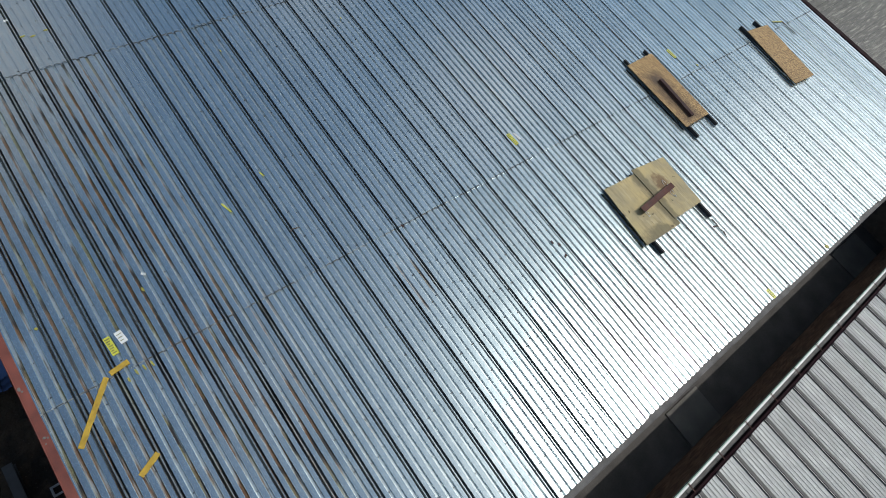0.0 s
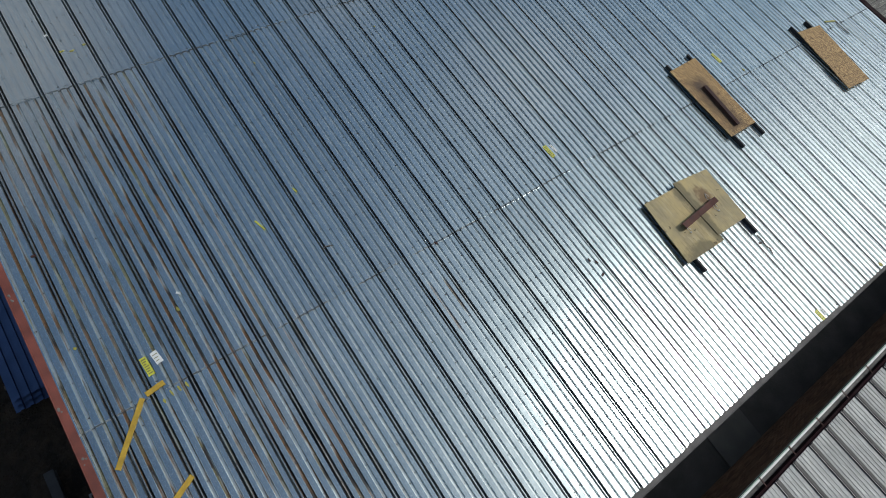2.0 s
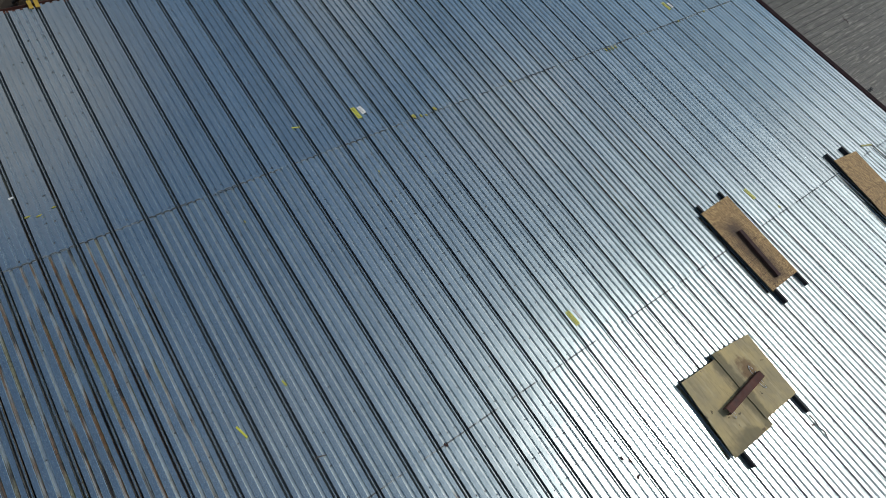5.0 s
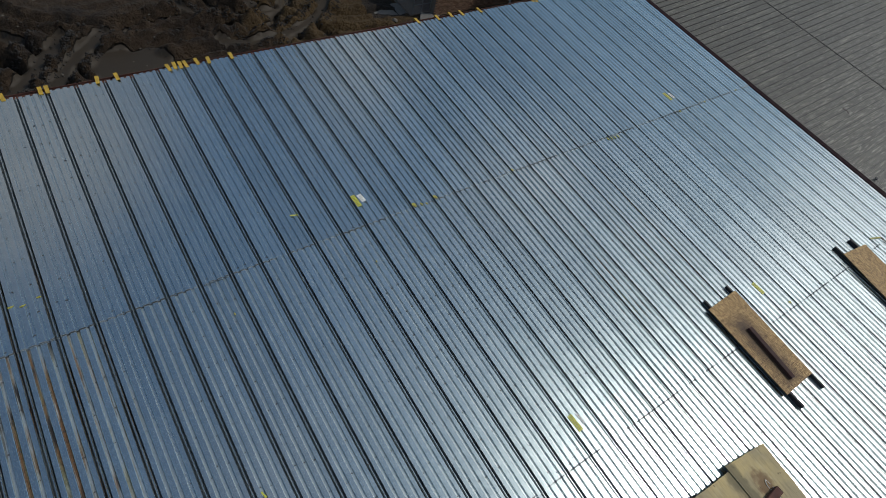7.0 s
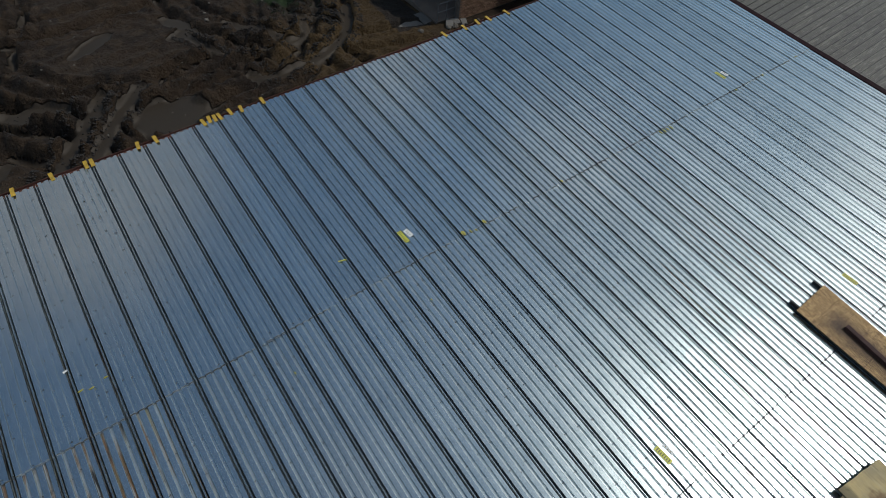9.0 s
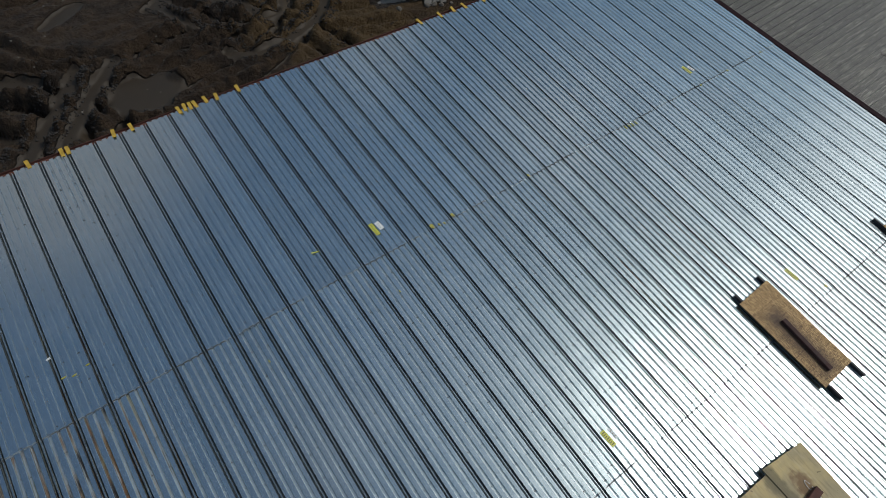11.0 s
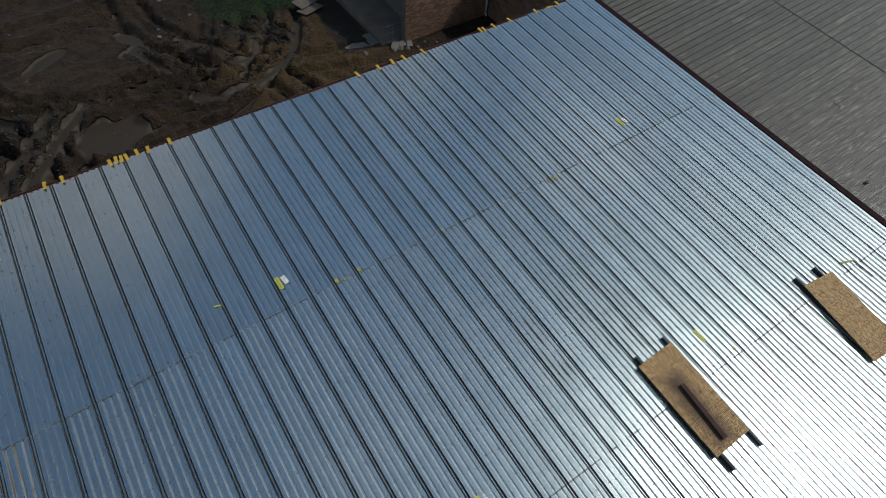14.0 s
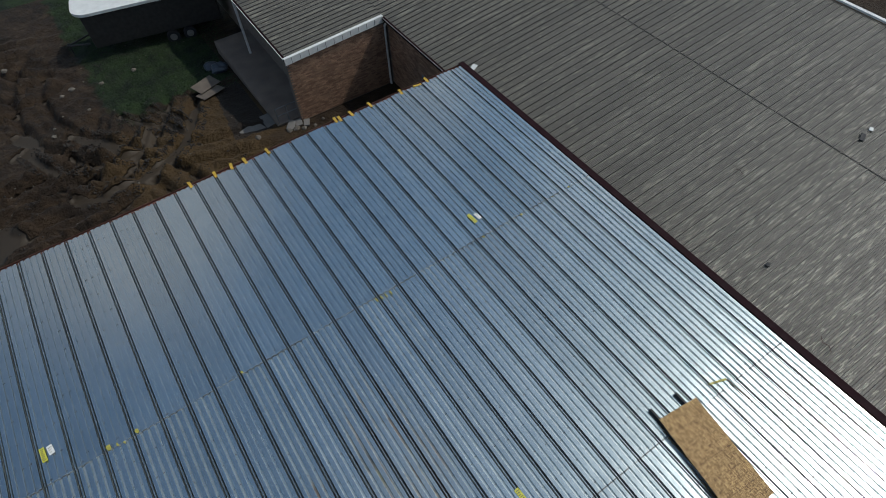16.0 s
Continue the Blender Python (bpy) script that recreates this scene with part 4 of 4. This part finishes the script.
twig(26.0, 7.75, [(0, 0), (0.06, 0.12), (0.02, 0.26), (0.12, 0.36)])
twig(23.0, 2.5, [(0, 0), (0.10, 0.14), (0.06, 0.30), (0.18, 0.42)])
for gx, gy, gl, gw, gm, gt in ((29.96, 6.42, 0.34, 0.14, RUBBER, "dark scrap of roofing lying on the grey roof"), (30.45, 6.46, 0.16, 0.12, WHITE, "small white scrap lying on the grey roof"),
                               (22.62, 17.55, 0.46, 0.20, WHITE, "white offcut of flashing on the grey roof"), (23.91, 5.13, 0.12, 0.10, RUBBER, "small dark scrap lying on the grey roof")):
    bm = bmesh.new()
    box(bm, -gl / 2, gl / 2, -gw / 2, gw / 2, 0, 0.035, 0.006, pose(gx, gy, grey_z(gx) + 0.042, 0, -5, 25))
    tagged(part("roof_scrap", bm, gm), gt, "scrap")


def build_rail():
    r = thing("porch_railing", "small grey steel pipe railing at the end of the porch", "railing")
    for x in (16.1, 16.6, 17.1):
        bm = bmesh.new()
        tube(bm, (x, 23.42, GROUND + 0.01), (x, 23.42, GROUND + 0.85), 0.022)
        part("post", bm, GREYSTEEL, r)
    for z in (0.45, 0.85):
        bm = bmesh.new()
        tube(bm, (16.08, 23.42, GROUND + z), (17.12, 23.42, GROUND + z), 0.022)
        part("rail", bm, GREYSTEEL, r)


build_rail()


def build_site_things():
    rng = random.Random(11)
    for x, y, rz, rx, t in ((14.35, 28.35, 25, 9, "grey plywood sheet propped on rubble"), (14.35, 27.75, 20, -8, "pale plywood sheet lying in the mud")):
        bm = bmesh.new()
        box(bm, -0.62, 0.62, -0.36, 0.36, 0, 0.03, 0.004, pose(x, y, ground_z(x, y) + 0.14, rx, 4, rz))
        tagged(part("plywood_sheet", bm, WOOD), t, "board")
    bm = bmesh.new()
    box(bm, -0.5, 0.5, -0.35, 0.35, 0, 0.03, 0.004, pose(14.95, 23.9, ground_z(15, 23.9) + 0.1, 3, 2, 18))
    tagged(part("concrete_plate", bm, CONCRETE), "loose grey concrete plate lying on the soil", "slab")
    for x, y, s in ((15.5, 29.8, 0.42), (15.2, 30.3, 0.35)):
        bm = bmesh.new()
        made = bmesh.ops.create_icosphere(bm, subdivisions=3, radius=s)["verts"]
        for v in made:
            v.co *= 1 + 0.35 * noise.noise(v.co * 3.1 + Vector((x, y, 0)))
            v.co.z = max(v.co.z * 0.7, -0.05)
        tagged(part("plastic_sheet_heap", bm, TARP, m=pose(x, y, ground_z(x, y) + 0.03)), "crumpled dark blue plastic sheet on the grass", "plastic sheet")
    stones = [(14.92, 23.03, 0.13), (6.1, 36.9, 0.15), (8.72, 32.9, 0.15), (8.2, 32.5, 0.12), (10.1, 32.6, 0.12), (11.8, 32.8, 0.13), (7.26, 29.3, 0.12), (4.12, 36.3, 0.16), (16.6, 22.7, 0.16), (16.9, 22.5, 0.12),
              (16.3, 22.75, 0.14), (17.4, 22.4, 0.1), (17.9, 22.6, 0.09), (18.4, 22.3, 0.08), (9.1, 30.4, 0.1), (7.4, 29.9, 0.09)]
    stones += [(rng.uniform(-12, 15), rng.uniform(18, 36), rng.uniform(0.025, 0.06)) for _ in range(110)]
    for x, y, s in stones:
        bm = bmesh.new()
        made = bmesh.ops.create_icosphere(bm, subdivisions=2 if s > 0.11 else 1, radius=s)["verts"]
        for v in made:
            v.co *= 1 + 0.4 * noise.noise(v.co * (1.5 / s) + Vector((x, y, 0)))
            v.co.z *= 0.6
        ob = part("stone", bm, ROCK, m=pose(x, y, ground_z(x, y) + s * 0.25, 0, 0, rng.uniform(0, 360)))
        tagged(ob, "pale broken stone lying in the mud", "stone", "stones in the mud")
    # slabs of rubble by the brick corner
    for x, y, w in ((16.5, 23.0, 0.3), (16.85, 22.95, 0.25), (17.15, 22.75, 0.22)):
        bm = bmesh.new()
        box(bm, -w, w, -w * 0.6, w * 0.6, 0, 0.07, 0.01, pose(x, y, GROUND + 0.02, rng.uniform(-8, 8), rng.uniform(-8, 8), rng.uniform(0, 90)))
        tagged(part("concrete_chunk", bm, CONCRETE), "broken flat concrete chunk by the brick corner", "rubble", "rubble by the corner")
    # clods along the ruts
    verts, faces = [], []
    unit = bmesh.new()
    bmesh.ops.create_icosphere(unit, subdivisions=1, radius=1)
    uv, uf = [v.co.copy() for v in unit.verts], [[v.index for v in f.verts] for f in unit.faces]
    unit.free()
    for _ in range(3800):
        cx, cy, r, wid, dep = rng.choice(RUTS)
        a, d = rng.uniform(0, 6.283), r + rng.choice((-1, 1)) * wid * rng.uniform(1.2, 3.2)
        x, y = cx + math.cos(a) * d, cy + math.sin(a) * d
        if not (-20 < x < 14.5 and 17.3 < y < 40) or noise.noise(Vector((x, y, 2)) * 0.6) < -0.1:
            continue
        s, k = rng.uniform(0.015, 0.055), len(verts)
        z = ground_z(x, y) + s * 0.3
        verts += [(x + v.x * s * rng.uniform(.7, 1.3), y + v.y * s * rng.uniform(.7, 1.3), z + v.z * s * 0.8) for v in uv]
        faces += [[k + q for q in f] for f in uf]
    for wid, line in TRACKS:
        for (ax, ay), (bx, by) in zip(line, line[1:]):
            run = math.hypot(bx - ax, by - ay)
            for _ in range(int(run * 85)):
                u, off = rng.random(), rng.choice((-1, 1)) * wid * rng.uniform(1.25, 2.3)
                x, y = ax + (bx - ax) * u - (by - ay) / run * off, ay + (by - ay) * u + (bx - ax) / run * off
                s, k = rng.uniform(0.015, 0.06), len(verts)
                z = ground_z(x, y) + s * 0.3
                verts += [(x + v.x * s * rng.uniform(.7, 1.3), y + v.y * s * rng.uniform(.7, 1.3), z + v.z * s * 0.8) for v in uv]
                faces += [[k + q for q in f] for f in uf]
    ob = new("mud_clods", mesh_of("mud_clods", verts, faces, SOIL))
    tagged(ob, "loose dark clods of mud along the tyre tracks", "mud", kind="stuff")


build_site_things()


# ---- building to the south with its gutter ----
def build_south():
    h = thing("brick_building", "low brick building with pale ribbed metal roof and white gutter", "building")
    w = part("wall", boxes((-30, 60, -14, -5.12, GROUND - 0.3, -1.92)), MORTAR, h)
    brick_wall(w, "x", -5.12, 2.0, 26.0, GROUND, -1.95, 1, near=(8.0, 12.5, GROUND + 0.9))
    W = 0.71
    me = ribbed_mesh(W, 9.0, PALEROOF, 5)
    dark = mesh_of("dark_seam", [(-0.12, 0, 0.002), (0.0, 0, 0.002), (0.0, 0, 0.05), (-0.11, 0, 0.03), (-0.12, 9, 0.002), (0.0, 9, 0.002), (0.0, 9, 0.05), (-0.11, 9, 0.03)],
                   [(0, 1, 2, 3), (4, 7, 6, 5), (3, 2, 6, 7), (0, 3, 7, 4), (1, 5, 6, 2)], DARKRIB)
    x = 7.66 - 30 * W
    while x < 40:
        m = pose(x, -4.93, -1.72) @ pose(0, 0, 0, -3, 0, 0) @ pose(0, 0, 0, 0, 0, 180)
        part("roof_sheet", me, parent=h, m=m @ pose(-W, 0, 0))
        part("dark_seam", dark, parent=h, m=m)
        x += W
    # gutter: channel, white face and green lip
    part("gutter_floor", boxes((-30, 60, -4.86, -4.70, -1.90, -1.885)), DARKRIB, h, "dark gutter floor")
    part("gutter_face", boxes((-30, 60, -4.705, -4.66, -1.90, -1.75)), WHITE, h, "white gutter front")
    part("gutter_lip", boxes((-30, 60, -4.66, -4.635, -1.80, -1.755)), GREEN, h, "faded green lip")
    part("fascia", boxes((-30, 60, -5.0, -4.865, -1.95, -1.76)), MAROON, h)
    x = 7.4 - 12 * 1.2
    while x < 40:
        part("gutter_strap", boxes((x, x + 0.035, -4.88, -4.64, -1.748, -1.74)), RUSTDARK, h, "dark gutter strap")
        x += 1.2
    for x0, x1, y1 in ((8.9, 10.4, -3.95), (19.3, 21.2, -3.95)):
        t = boxes((x0, x1, -5.09, y1, GROUND - 0.1, GROUND + 0.07), bevel=0.012)
        tagged(part("door_pad", t, CONCRETE), "grey concrete pad on the ground beside the brick wall", "concrete pad")


build_south()
# strip added over the mud; its paler grey holds the sun's veiling glare
tagged(part("alley", boxes((-30, 60, -5.10, Y0 + 0.12, GROUND - 0.2, GROUND + 0.02)), plain("alley_glare_tone", (0.10, 0.092, 0.085), 0.95, 0.0, 1.5, 0.4, 25, 0.8)),
       "alley ground between the two buildings, coloured lighter for sun glare", "alley", kind="structure")


# ---- beside the red edge ----
def build_west():
    t = thing("deck_bundle", "stack of blue coated ribbed steel sheets on the ground", "steel sheets")
    for k in range(3):
        pts = []
        for i in range(4):
            c = i * 0.2
            pts += [(c, 0.0), (c + 0.09, 0.0), (c + 0.10, 0.05), (c + 0.19, 0.05)]
        n = len(pts)
        verts = [(-5.42 + x + 0.03 * k, y, GROUND + 0.22 + 0.1 * k + z) for y in (5.95 + 0.1 * k, 11.0 + 0.1 * k) for x, z in pts]
        part("sheet", mesh_of("sheet", verts, [(i, i + 1, n + i + 1, n + i) for i in range(n - 1)], BLUE), parent=t)
    for y in (6.6, 10.2):
        part("bearer", boxes((-5.45, -4.6, y, y + 0.1, GROUND - 0.05, GROUND + 0.21)), WOOD, t)
    b = thing("steel_beam", "dark steel beam lying on the dark ground", "beam")
    for name, r in (("flange", (-5.42, -5.22, 1.0, 4.4, GROUND - 0.02, GROUND)), ("web", (-5.33, -5.31, 1.0, 4.4, GROUND, GROUND + 0.18)), ("flange", (-5.42, -5.22, 1.0, 4.4, GROUND + 0.18, GROUND + 0.2))):
        part(name, boxes(r), DARKSTEEL, b)
    f = thing("pallet_frame", "small grey frame lying on the ground by the wall", "frame")
    for r in ((-4.85, -4.6, 3.28, 3.32, GROUND, GROUND + 0.05), (-4.85, -4.6, 3.48, 3.52, GROUND, GROUND + 0.05), (-4.85, -4.81, 3.32, 3.48, GROUND, GROUND + 0.05), (-4.64, -4.6, 3.32, 3.48, GROUND, GROUND + 0.05)):
        part("bar", boxes(r), GREYSTEEL, f)


build_west()


# ---- white trailer on the far grass ----
def build_trailer():
    t = thing("box_trailer", "white box trailer with rounded corners parked on the grass", "trailer", m=pose(10.4, 35.1, GROUND - 0.92, 0, 0, -11))
    # walls coloured near black to give the shadow below the white roof
    bm = bmesh.new()
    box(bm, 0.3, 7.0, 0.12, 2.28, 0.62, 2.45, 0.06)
    part("body", bm, DARKSTEEL, t, "side walls coloured dark as shade")
    bm = bmesh.new()
    made = bmesh.ops.create_cube(bm, size=1)["verts"]
    bmesh.ops.transform(bm, verts=made, matrix=Matrix.LocRotScale((3.6, 1.2, 2.52), None, (7.3, 2.5, 0.14)))
    upright = [e for e in bm.edges if abs((e.verts[0].co - e.verts[1].co).z) > 0.1]
    bmesh.ops.bevel(bm, geom=upright, offset=0.8, segments=8, affect="EDGES", profile=0.5)
    part("roof", bm, WHITE, t, "white rounded roof")
    for x in (4.2, 5.1):
        for y in (0.06, 2.34):
            bm = bmesh.new()
            tube(bm, (x, y - 0.11, 0.34), (x, y + 0.11, 0.34), 0.34, 20)
            w = part("wheel", bm, RUBBER, t, "black rubber tyre")
            bm = bmesh.new()
            tube(bm, (x, y - 0.115, 0.34), (x, y + 0.115, 0.34), 0.19, 16)
            part("rim", bm, GREYSTEEL, w, "grey steel rim")
    bm = bmesh.new()
    tube(bm, (0.0, 0.7, 0.66), (-1.2, 1.2, 0.55), 0.05)
    tube(bm, (0.0, 1.7, 0.66), (-1.2, 1.2, 0.55), 0.05)
    tube(bm, (-1.1, 1.2, 0.0), (-1.1, 1.2, 0.7), 0.04)
    part("drawbar", bm, DARKSTEEL, t)


build_trailer()
